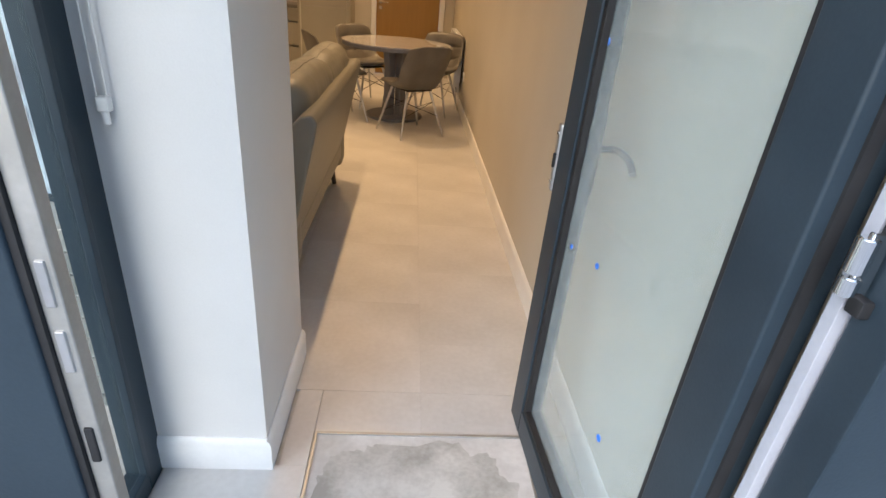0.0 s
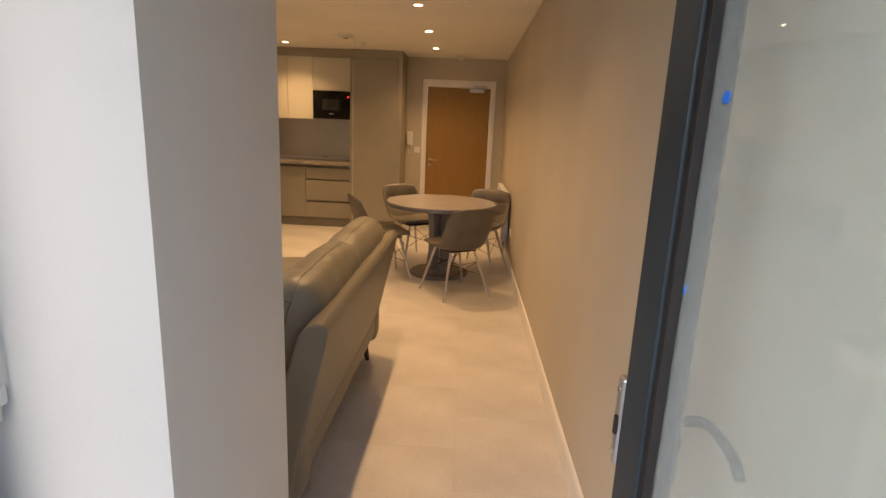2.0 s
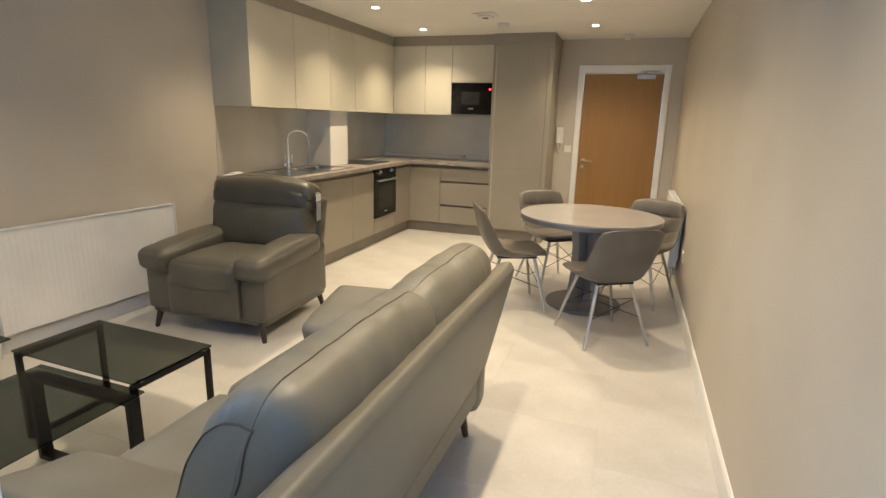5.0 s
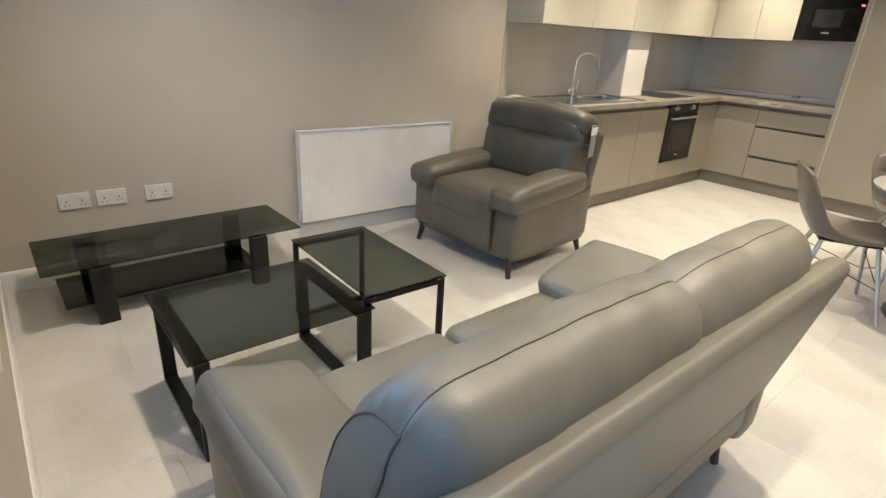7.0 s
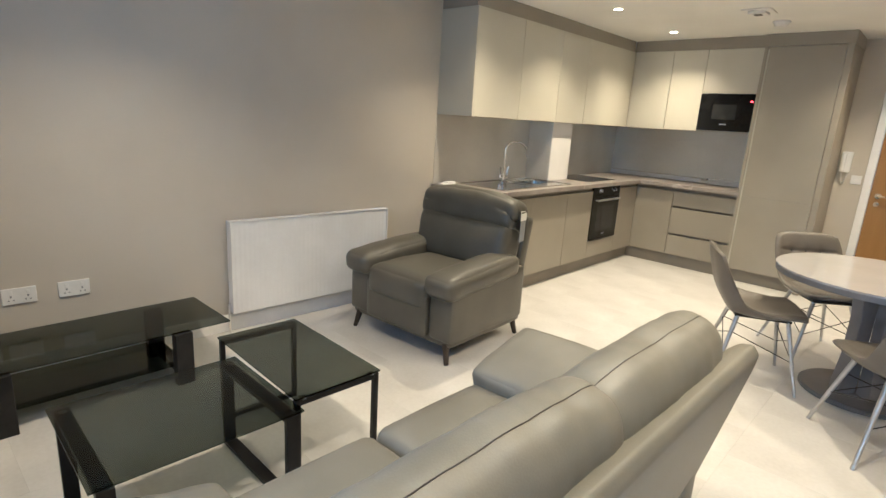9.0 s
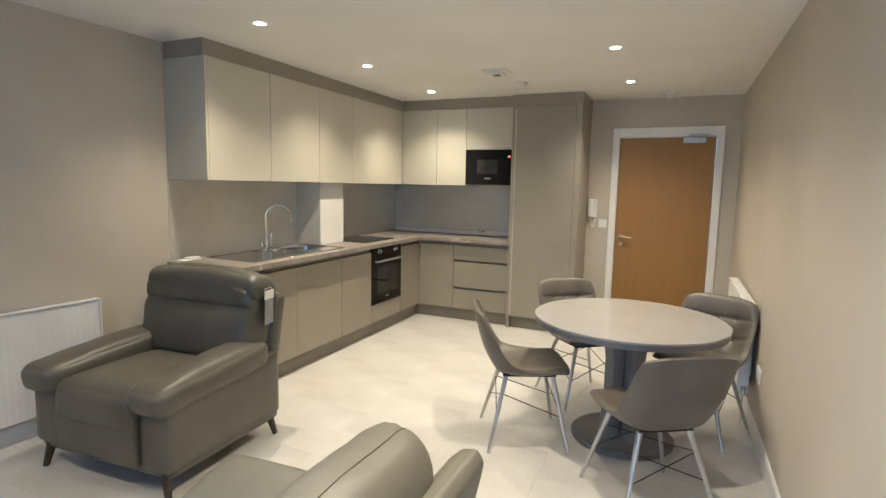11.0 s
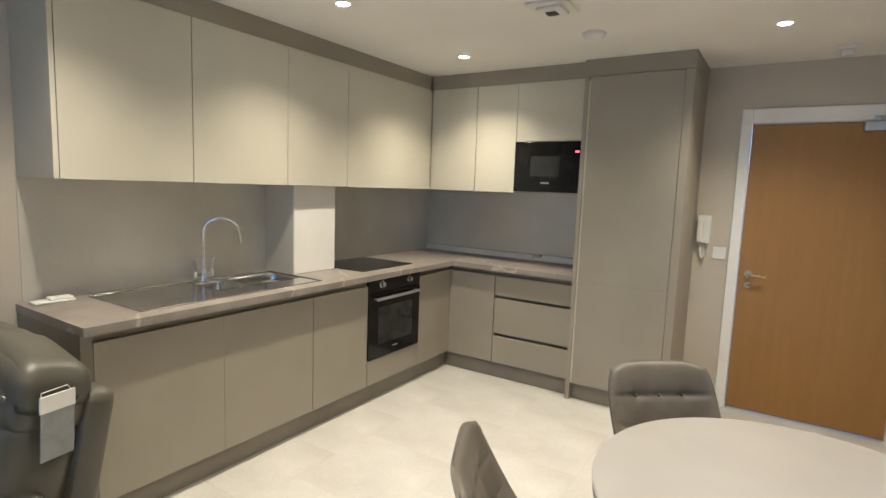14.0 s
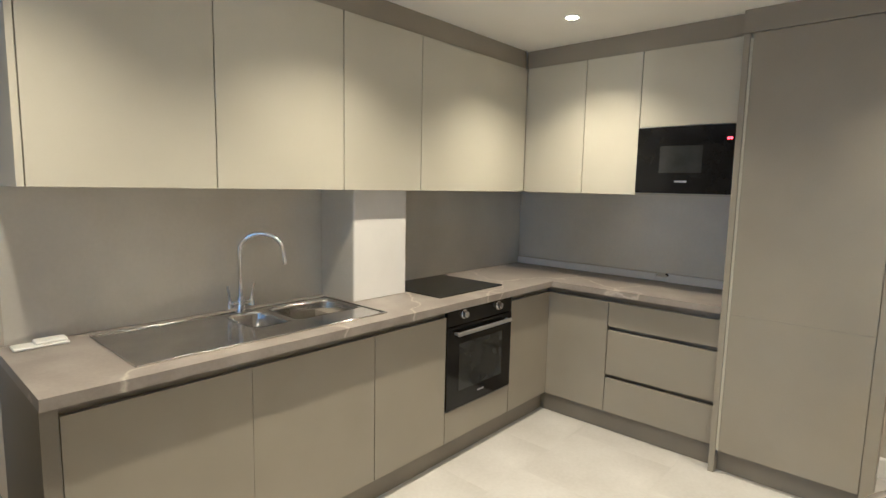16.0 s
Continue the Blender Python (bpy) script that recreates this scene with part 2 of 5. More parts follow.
PANE = glass("clear_pane", (0.93, 0.96, 0.95), gloss=0.035)
# pale diffuse share imitates daylight reflected in the open leaf
HAZED_PANE = glass("hazed_pane", (0.90, 0.94, 0.93), gloss=0.06, haze=0.19)
SMOKED = glass("smoked_glass", (0.36, 0.385, 0.36), gloss=0.025)
LED = glow("lit_led", (1.0, 0.66, 0.34), 36.0)
RED_LED = glow("red_digits", (1.0, 0.02, 0.02), 3.0)


# ---- mesh builders ----
def box(bm, x0, x1, y0, y1, z0, z1, r=0.0, seg=2):
    """A box, its edges rounded by r, added to bm."""
    part_bm = bmesh.new()
    bmesh.ops.create_cube(part_bm, size=1)
    for v in part_bm.verts:
        v.co = Vector(((x0 + x1) / 2 + v.co.x * (x1 - x0), (y0 + y1) / 2 + v.co.y * (y1 - y0), (z0 + z1) / 2 + v.co.z * (z1 - z0)))
    if r:
        bmesh.ops.bevel(part_bm, geom=part_bm.edges[:], offset=r, segments=seg, affect="EDGES", profile=0.5)
    return join_into(bm, part_bm)


def join_into(bm, other, m=None):
    if m is not None:
        other.transform(m)
    tmp = bpy.data.meshes.new("tmp")
    other.to_mesh(tmp)
    other.free()
    bm.from_mesh(tmp)
    bpy.data.meshes.remove(tmp)
    return bm


def boxes(*specs, r=0.0, seg=2):
    bm = bmesh.new()
    for s in specs:
        box(bm, *s, r=r, seg=seg)
    return bm


def cyl(bm, p0, p1, r0, r1=None, seg=20, bev=0.0):
    """A round bar or cone from p0 to p1."""
    p0, p1 = Vector(p0), Vector(p1)
    c = bmesh.new()
    bmesh.ops.create_cone(c, cap_ends=True, segments=seg, radius1=r0, radius2=r0 if r1 is None else r1, depth=(p1 - p0).length)
    if bev:
        rim = [e for e in c.edges if abs(e.verts[0].co.z - e.verts[1].co.z) < 1e-6]
        bmesh.ops.bevel(c, geom=rim, offset=bev, segments=2, affect="EDGES")
    q = (p1 - p0).to_track_quat("Z", "Y").to_matrix().to_4x4()
    return join_into(bm, c, Matrix.Translation((p0 + p1) / 2) @ q)


def tube(bm, pts, r, seg=10):
    """A round tube along a line of points."""
    pts = [Vector(p) for p in pts]
    rings, last = [], None
    for i, p in enumerate(pts):
        d = (pts[min(i + 1, len(pts) - 1)] - pts[max(i - 1, 0)]).normalized()
        u = d.orthogonal().normalized() if last is None else (last - last.dot(d) * d).normalized()
        last, w = u, d.cross(u)
        rings.append([bm.verts.new(p + r * (math.cos(a) * u + math.sin(a) * w)) for a in (k * 2 * math.pi / seg for k in range(seg))])
    for a, b in zip(rings, rings[1:]):
        for k in range(seg):
            bm.faces.new((a[k], a[(k + 1) % seg], b[(k + 1) % seg], b[k]))
    bm.faces.new(rings[0][::-1])
    bm.faces.new(rings[-1])
    return bm


def prism(bm, profile, y0, y1, r=0.0, seg=3, axis="y"):
    """A closed outline in (x, z), drawn out along y (or in (y, z) along x)."""
    c = bmesh.new()
    a = [c.verts.new((p[0], y0, p[1]) if axis == "y" else (y0, p[0], p[1])) for p in profile]
    b = [c.verts.new((p[0], y1, p[1]) if axis == "y" else (y1, p[0], p[1])) for p in profile]
    c.faces.new(a)
    c.faces.new(b[::-1])
    for i in range(len(a)):
        j = (i + 1) % len(a)
        c.faces.new((a[j], a[i], b[i], b[j]))
    bmesh.ops.recalc_face_normals(c, faces=c.faces[:])
    if r:
        bmesh.ops.bevel(c, geom=c.edges[:], offset=r, segments=seg, affect="EDGES", profile=0.5)
    return join_into(bm, c)


def pad(sx, sy, sz, r, puff=(0, 0, 0), cuts=9, wrinkle=0.0, seed=0):
    """An upholstered pad round the origin: rounded edges, bulging faces, slight creases."""
    bm = bmesh.new()
    bmesh.ops.create_cube(bm, size=2)
    bmesh.ops.subdivide_edges(bm, edges=bm.edges[:], cuts=cuts, use_grid_fill=True)
    h = Vector((sx / 2, sy / 2, sz / 2))
    for v in bm.verts:
        u = v.co.copy()
        # finer rows near the edges
        u = Vector([math.sin(c * math.pi / 2) for c in u])
        p = Vector((u.x * h.x, u.y * h.y, u.z * h.z))
        core = Vector([max(-(h[i] - r), min(h[i] - r, p[i])) for i in range(3)])
        d = p - core
        if d.length > 1e-9:
            p = core + d.normalized() * r
        out = Vector((u.x * puff[0] * (1 - u.y ** 2) * (1 - u.z ** 2), u.y * puff[1] * (1 - u.x ** 2) * (1 - u.z ** 2), u.z * puff[2] * (1 - u.x ** 2) * (1 - u.y ** 2)))
        p += out
        if wrinkle:
            p += wrinkle * noise.noise_vector(p * 9 + Vector((seed, seed, 0)))
        v.co = p
    return bm


def moved(bm, m):
    bm.transform(m)
    return bm


def link(name, bm, material, smooth=False):
    me = bpy.data.meshes.new(name)
    bmesh.ops.recalc_face_normals(bm, faces=bm.faces[:])
    bm.to_mesh(me)
    bm.free()
    me.materials.append(material)
    if smooth:
        me.shade_smooth()
        me.set_sharp_from_angle(angle=radians(45 if smooth is True else smooth))
    ob = new(name, me)
    if smooth and smooth != 180:
        ob.modifiers.new("even_normals", "WEIGHTED_NORMAL").keep_sharp = True
    return ob


def part(name, bm, material, parent, label="", smooth=True):
    ob = link(name, bm, material, smooth)
    ob.parent = parent
    return tagged(ob, label) if label else ob


def thing(name, m, label, category, group=""):
    e = new(name)
    e.matrix_world = m
    e.empty_display_size = 0.1
    return tagged(e, label, category, group)


def structure(name, bm, material, label, category="", smooth=False):
    return tagged(link(name, bm, material, smooth), label, category or name.split("_")[0], "", "structure")


# ---- structure ----
BACK, RIGHT, KIT_L = 7.0, 0.004, -3.84
LIV_L = -4.03        # the left wall at the front of the room
FRONT = 0.20
PIER = -0.957       # the side of the pier that faces the passage
KIT_Y = 3.64

structure("floor", boxes((-4.35, 0.15, -1.0, BACK + 0.1, -0.14, -0.008)), GROUT, "screed bed under pale stone-look tiles", "floor")
structure("wall_right", boxes((RIGHT, RIGHT + 0.15, -1.0, BACK + 0.15, -0.1, ROOM_H)), WALL, "long greige painted plaster wall", "wall")
structure("wall_back", boxes((KIT_L - 0.4, -1.145, BACK, BACK + 0.15, -0.1, ROOM_H), (-0.195, RIGHT, BACK, BACK + 0.15, -0.1, ROOM_H), (-1.145, -0.195, BACK, BACK + 0.15, 2.085, ROOM_H)), WALL, "greige painted wall around the entrance door", "wall")
bm = bmesh.new()
ang = [(LIV_L, 0.0), (KIT_L, KIT_Y + 0.02), (KIT_L - 0.3, KIT_Y + 0.02), (LIV_L - 0.3, 0.0)]
lo_v, hi_v = [bm.verts.new((x, y, -0.1)) for x, y in ang], [bm.verts.new((x, y, ROOM_H)) for x, y in ang]
bm.faces.new(lo_v[::-1]), bm.faces.new(hi_v)
for i in range(4):
    bm.faces.new((lo_v[i], lo_v[(i + 1) % 4], hi_v[(i + 1) % 4], hi_v[i]))
structure("wall_left", bm, WALL, "greige painted living room wall", "wall")
structure("wall_kitchen", boxes((KIT_L - 0.3, KIT_L, KIT_Y + 0.02, BACK, -0.1, ROOM_H)), WALL, "greige painted wall behind the kitchen units", "wall")
WIN = (-2.70, -1.48, 0.62, 2.10)
SILL_Z = 0.985
structure("wall_front", boxes((LIV_L - 0.3, WIN[0], 0.0, FRONT, -0.1, ROOM_H), (WIN[0], WIN[1], 0.0, FRONT, -0.1, WIN[2]), (WIN[0], WIN[1], 0.0, FRONT, WIN[3], ROOM_H), (WIN[0], WIN[1], 0.087, FRONT, WIN[2], SILL_Z - 0.03), (WIN[1], -1.262, 0.0, FRONT, -0.1, ROOM_H)), WALL, "greige painted wall with a window", "wall")
structure("wall_pier", boxes((-1.262, PIER, -0.335, FRONT - 0.004, -0.1, ROOM_H)), WHITE_WALL, "white painted wall pier beside the garden door", "wall")
structure("ceiling", boxes((-4.4, 0.17, -1.06, BACK + 0.15, ROOM_H, ROOM_H + 0.12)), CEIL, "smooth white painted ceiling", "ceiling")


def skirting(name, x0, x1, y0, y1, face):
    """White skirting board with a rounded top; face: the side that looks into the room."""
    bm = bmesh.new()
    prof = [(0, 0), (0.014, 0), (0.014, 0.095), (0.010, 0.108), (0.004, 0.115), (0, 0.115)]
    if face in "xX":
        s = 1 if face == "x" else -1
        prism(bm, [(x0 + s * a, b) for a, b in prof], y0, y1)
    else:
        s = 1 if face == "y" else -1
        prism(bm, [(y0 + s * a, b) for a, b in prof], x0, x1, axis="x")
    return structure(name, bm, TRIM, "white painted skirting board", "skirting", smooth=30)


skirting("baseboard_right", RIGHT, RIGHT, -0.9, BACK - 0.02, "X")
skirting("baseboard_pier_front", -1.262, PIER, -0.335, -0.335, "Y")
skirting("baseboard_pier_side", PIER, PIER, -0.35, FRONT, "x")
skirting("baseboard_front", -4.0, PIER, FRONT, FRONT, "y")
skirting("baseboard_back", -1.45, -1.215, BACK, BACK, "Y")
sk = skirting("baseboard_left", 0, 0, 0.0, 3.42, "x")
sk.matrix_world = Matrix.Translation((LIV_L + 0.003 + 0.0125, FRONT, 0)) @ Matrix.Rotation(math.atan2(LIV_L - KIT_L, KIT_Y) * 1.0, 4, "Z")

# entrance door in the back wall
DOOR = thing("door_1", pose(-0.67, BACK, 0), "closed oak veneer fire door with white frame and door closer", "door")
DOOR["kind"] = "structure"
part("leaf", boxes((-0.458, 0.458, 0.012, 0.056, 0.006, 2.045), r=0.002), DOOR_WOOD, DOOR)
fr = part("door_frame", boxes((-0.475, -0.461, -0.004, 0.12, 0, 2.064), (0.461, 0.475, -0.004, 0.12, 0, 2.064), (-0.475, 0.475, -0.004, 0.12, 2.048, 2.084)), TRIM, DOOR, "white painted door lining", smooth=False)
bm = bmesh.new()
box(bm, -0.530, -0.461, -0.020, -0.002, 0, 2.150, r=0.005)
box(bm, 0.461, 0.531, -0.020, -0.002, 0, 2.150, r=0.005)
box(bm, -0.461, 0.461, -0.020, -0.002, 2.052, 2.150, r=0.005)
part("architrave", bm, TRIM, DOOR, "white painted architrave")
bm = bmesh.new()
cyl(bm, (-0.395, 0.014, 1.0), (-0.395, -0.002, 1.0), 0.026, seg=24)
cyl(bm, (-0.395, 0.0, 1.0), (-0.395, -0.045, 1.0), 0.010, seg=16)
tube(bm, [(-0.395, -0.045, 1.0), (-0.37, -0.05, 1.0), (-0.31, -0.05, 0.998), (-0.285, -0.045, 0.996)], 0.009)
part("lever_handle", bm, BRASS, DOOR, "satin metal lever handle")
bm = bmesh.new()
cyl(bm, (-0.395, 0.014, 0.92), (-0.395, 0.004, 0.92), 0.022, seg=20)
part("lock_rose", bm, BRASS, DOOR)
bm = boxes((0.155, 0.365, -0.045, 0.013, 1.985, 2.045), r=0.008)
closer = part("door_closer", bm, SILVER, DOOR, "silver overhead door closer")
bm = bmesh.new()
box(bm, 0.20, 0.40, -0.040, -0.026, 2.065, 2.078, r=0.003)
box(bm, 0.235, 0.255, -0.050, -0.022, 2.045, 2.072, r=0.003)
part("closer_arm", bm, SILVER, closer)
for z in (0.25, 1.02, 1.80):
    bm = bmesh.new()
    cyl(bm, (0.459, 0.004, z - 0.05), (0.459, 0.004, z + 0.05), 0.008, seg=12)
    part("hinge", bm, SILVER, DOOR)

# window in the front wall, seen from both sides
WINDOW = thing("window_1", pose(0, 0, 0), "tall window with dark frame over a white sill board", "window")
WINDOW["kind"] = "structure"
x0, x1, z0, z1 = WIN
part("window_frame", boxes((x0, x0 + 0.06, 0.02, 0.085, z0, z1), (x1 - 0.06, x1, 0.02, 0.085, z0, z1), (x0 + 0.06, x1 - 0.06, 0.02, 0.085, z0, z0 + 0.06), (x0 + 0.06, x1 - 0.06, 0.02, 0.085, z1 - 0.06, z1), r=0.003), ANTHRACITE, WINDOW, smooth=False)
pn = part("pane", boxes((x0 + 0.06, x1 - 0.06, 0.048, 0.056, z0 + 0.06, z1 - 0.06)), PANE, WINDOW, "clear glass pane", smooth=False)
pn.visible_shadow = False
part("window_sill", boxes((x0 + 0.001, x1 - 0.001, 0.087, FRONT + 0.001, SILL_Z - 0.029, SILL_Z), (x0 - 0.05, x1 + 0.05, FRONT + 0.0015, FRONT + 0.065, SILL_Z - 0.029, SILL_Z), r=0.005), TRIM, WINDOW, "white painted sill board")
part("outer_sill", boxes((x0 - 0.03, x1 + 0.03, -0.16, 0.018, z0 + 0.02, z0 + 0.05), r=0.004), ALU, WINDOW, "pale stone outer sill")
pn = part("protective_film", boxes((x0 + 0.065, x1 - 0.065, 0.038, 0.040, z0 + 0.065, z1 - 0.065)), FILM, WINDOW, "pale blue protective film with printed labels", smooth=False)
pn.visible_shadow = False
for k, (lx, lz) in enumerate(((-1.64, 1.02), (-1.62, 0.90))):
    bm = bmesh.new()
    for j in range(6):
        box(bm, lx - 0.035 + j * 0.013, lx - 0.035 + j * 0.013 + (0.006 if k else 0.012), 0.0355, 0.0375, lz - 0.04, lz + 0.04)
    part("printed_label", bm, PRINT, WINDOW, smooth=False)

# ---- garden door and side glazing ----
# door frame in the outer wall line
OUT = -0.98
GDOOR = thing("door_frame_1", pose(0, 0, 0), "anthracite aluminium outer door frame with a lock strip", "door frame")
GDOOR["kind"] = "structure"
part("jamb_panel", boxes((-1.32, -0.952, OUT - 0.06, OUT - 0.035, -0.02, ROOM_H), r=0.004), ANTHRACITE, GDOOR)
part("gasket", boxes((-0.952, -0.944, OUT - 0.055, OUT - 0.03, -0.02, 2.12)), GASKET, GDOOR, smooth=False)
strip = part("lock_strip", boxes((-0.944, -0.922, OUT - 0.050, OUT - 0.030, -0.02, 2.12), r=0.002), ALU, GDOOR, "raw aluminium strip with lock keeps")
for z in (0.84, 0.97, 1.05):
    part("keep", boxes((-0.938, -0.928, OUT - 0.053, OUT - 0.046, z - 0.026, z + 0.026), r=0.002), GASKET if z < 0.9 else SILVER, strip)
part("hinge_jamb", boxes((-0.078, 0.15, OUT - 0.075, OUT - 0.012, -0.02, ROOM_H), r=0.004), ANTHRACITE, GDOOR)
part("reveal_strip", boxes((-0.090, 0.003, OUT - 0.008, OUT + 0.012, -0.02, 2.13), r=0.002), GREY_STRIP, GDOOR, "pale grey reveal strip")
part("head", boxes((-0.95, 0.15, OUT - 0.08, OUT + 0.02, 2.14, ROOM_H), r=0.004), ANTHRACITE, GDOOR)
part("threshold", boxes((-0.95, 0.02, OUT - 0.08, OUT + 0.04, -0.02, 0.012), r=0.004), ALU, GDOOR)

# the open leaf, standing along the right wall
LEAF = thing("garden_door", Matrix.Translation((-0.100, -0.945, 0)) @ Matrix.Rotation(radians(3.5), 4, "Z"), "open glazed door leaf with anthracite aluminium frame and stickers", "door")
LEAF["kind"] = "structure"
W_, T_, H_ = 0.852, 0.035, 2.10
STILE = 0.10
frame_leaf = part("leaf_frame", boxes((-T_, T_, 0.0, 0.105, 0.02, H_), (-T_, T_, W_ - STILE, W_, 0.02, H_), (-T_, T_, 0.105, W_ - STILE, 0.02, 0.115), (-T_, T_, 0.105, W_ - STILE, H_ - 0.085, H_), r=0.005), ANTHRACITE, LEAF)
part("glazing_bead", boxes((-T_ + 0.006, -0.010, 0.105, 0.120, 0.115, H_ - 0.085), (-T_ + 0.006, -0.010, W_ - STILE - 0.02, W_ - STILE, 0.115, H_ - 0.085), (-T_ + 0.006, -0.010, 0.12, W_ - STILE - 0.02, 0.115, 0.130), (-T_ + 0.006, -0.010, 0.12, W_ - STILE - 0.02, H_ - 0.10, H_ - 0.085), r=0.002), GASKET, LEAF)
pn = part("pane", boxes((-0.006, 0.006, 0.107, W_ - STILE - 0.002, 0.117, H_ - 0.087)), HAZED_PANE, LEAF, "double glazed pane with reflected daylight mixed in as pale haze", smooth=False)
pn.visible_shadow = False
part("end_gasket", boxes((-0.012, 0.006, -0.005, 0.003, 0.03, H_ - 0.01)), GASKET, LEAF, smooth=False)
lock = part("lock_plate", boxes((-T_ - 0.004, -T_ + 0.014, W_ + 0.001, W_ + 0.029, 0.835, 1.025), r=0.007, seg=3), SILVER, LEAF, "bright steel latch plate")
part("latch", boxes((-T_ - 0.010, -T_ - 0.003, W_ + 0.002, W_ + 0.012, 0.905, 0.945), r=0.002), GASKET, lock)
for z in (0.862, 0.998):
    bm = bmesh.new()
    cyl(bm, (-T_ - 0.0055, W_ + 0.015, z), (-T_ - 0.003, W_ + 0.015, z), 0.005, seg=12)
    part("screw", bm, CHROME, lock)
HY = W_ - STILE * 0.75
bm = boxes((T_ + 0.001, T_ + 0.008, HY - 0.016, HY + 0.016, 0.86, 1.08), r=0.003)
part("handle_plate", bm, STEEL_DARK, LEAF)
bm = bmesh.new()
cyl(bm, (T_ + 0.006, HY, 0.985), (T_ + 0.045, HY, 0.985), 0.010, seg=14)
tube(bm, [(T_ + 0.045, HY, 0.985), (T_ + 0.05, HY - 0.025, 0.990), (T_ + 0.05, HY - 0.075, 0.987), (T_ + 0.048, HY - 0.11, 0.978), (T_ + 0.045, HY - 0.135, 0.963)], 0.0095)
part("lever_handle", bm, STEEL_DARK, LEAF, "dark silver lever handle")
for y, z, s in ((0.740, 1.245, 0.010), (0.70, 0.74, 0.007), (0.535, 0.773, 0.009), (0.33, 0.438, 0.010), (0.697, 1.545, 0.011), (0.175, 1.458, 0.010)):
    bm = bmesh.new()
    if y < 0.2:
        box(bm, -0.0085, -0.0065, y - s, y + s, z - s, z + s, r=0.0005)
    else:
        cyl(bm, (-0.0085, y, z), (-0.0065, y, z), s * 0.85, seg=12)
    part("sticker", bm, STICKER, LEAF, "small blue sticker", smooth=False)
bm = bmesh.new()
for z in (1.07, 1.70, 0.30):
    cyl(bm, (0.045, -0.012, z - 0.04), (0.045, -0.012, z + 0.04), 0.011, seg=16, bev=0.002)
    box(bm, 0.036, 0.10, -0.020, -0.006, z - 0.03, z + 0.03, r=0.003)
part("hinge", bm, CHROME, LEAF, "bright steel hinge")
HX, HZ = -0.104, 1.099
bm = bmesh.new()
cyl(bm, (HX - 0.004, OUT - 0.020, HZ - 0.035), (HX - 0.004, OUT - 0.020, HZ - 0.012), 0.011, seg=16, bev=0.002)
cyl(bm, (HX - 0.004, OUT - 0.020, HZ - 0.008), (HX - 0.004, OUT - 0.020, HZ + 0.035), 0.011, seg=16, bev=0.002)
box(bm, HX - 0.002, HX + 0.022, OUT - 0.022, OUT - 0.014, HZ - 0.04, HZ + 0.04, r=0.002)
jh = part("jamb_hinge", bm, CHROME, GDOOR, "bright steel hinge with black caps")
part("hinge_cap", boxes((HX + 0.012, HX + 0.034, OUT - 0.034, OUT - 0.012, HZ + 0.036, HZ + 0.058), (HX + 0.012, HX + 0.034, OUT - 0.034, OUT - 0.012, HZ - 0.060, HZ - 0.038), r=0.003), GASKET, jh)

# fixed glazed side of the porch
SIDE = thing("window_2", pose(0, 0, 0), "fixed glazed side panel with anthracite frame", "window")
SIDE["kind"] = "structure"
part("window_frame", boxes((-1.325, -1.262, -0.415, -0.332, -0.02, ROOM_H), (-1.325, -1.262, OUT + 0.02, -0.415, -0.02, 0.055), (-1.325, -1.262, OUT + 0.02, -0.415, 2.35, ROOM_H), r=0.004), ANTHRACITE, SIDE)
part("glazing_bead", boxes((-1.275, -1.255, -0.435, -0.415, 0.055, 2.35), (-1.275, -1.255, OUT + 0.02, -0.435, 0.055, 0.075), r=0.003), ANTHRACITE, SIDE)
pn = part("pane", boxes((-1.298, -1.288, OUT + 0.02, -0.416, 0.056, 2.349)), PANE, SIDE, "clear glass pane", smooth=False)
pn.visible_shadow = False
for y, z in ((-0.60, 0.66), (-0.565, 0.545)):
    part("sticker", boxes((-1.2865, -1.2845, y - 0.011, y + 0.011, z - 0.012, z + 0.012)), STICKER, SIDE, "small blue sticker", smooth=False)

# matwell in the floor behind the door
MAT = thing("mat_well", pose(0, 0, 0), "square cement mat well with a thin metal rim, unfinished", "mat well")
MAT["kind"] = "structure"
part("cement_bed", boxes((-0.835, -0.165, -0.93, -0.205, -0.02, -0.003)), CEMENT, MAT, smooth=False)
bm = bmesh.new()
ring = []
for k in range(160):
    w = 2 * math.pi * k / 160
    rx, ry = math.copysign(abs(math.cos(w)) ** 0.45, math.cos(w)), math.copysign(abs(math.sin(w)) ** 0.45, math.sin(w))
    f = 1 + 0.10 * noise.noise(Vector((rx * 2.2, ry * 2.2, 3.0))) + 0.09 * noise.noise(Vector((rx * 6, ry * 6, 1.0))) + 0.05 * noise.noise(Vector((rx * 17, ry * 17, 5.0)))
    ring.append(bm.verts.new((-0.515 + 0.300 * f * rx, -0.60 + 0.355 * f * ry, -0.0008)))
top = bm.faces.new(ring)
low = bmesh.ops.extrude_face_region(bm, geom=[top])
bmesh.ops.translate(bm, verts=[v for v in low["geom"] if isinstance(v, bmesh.types.BMVert)], vec=(0, 0, -0.004))
bmesh.ops.recalc_face_normals(bm, faces=bm.faces)
part("mortar_patch", bm, PATCH, MAT, "grey mortar patch", smooth=False)
part("rim", boxes((-0.845, -0.835, -0.93, -0.195, -0.02, 0.003), (-0.165, -0.155, -0.93, -0.195, -0.02, 0.003), (-0.835, -0.165, -0.205, -0.195, -0.02, 0.003), r=0.001), ALU, MAT)

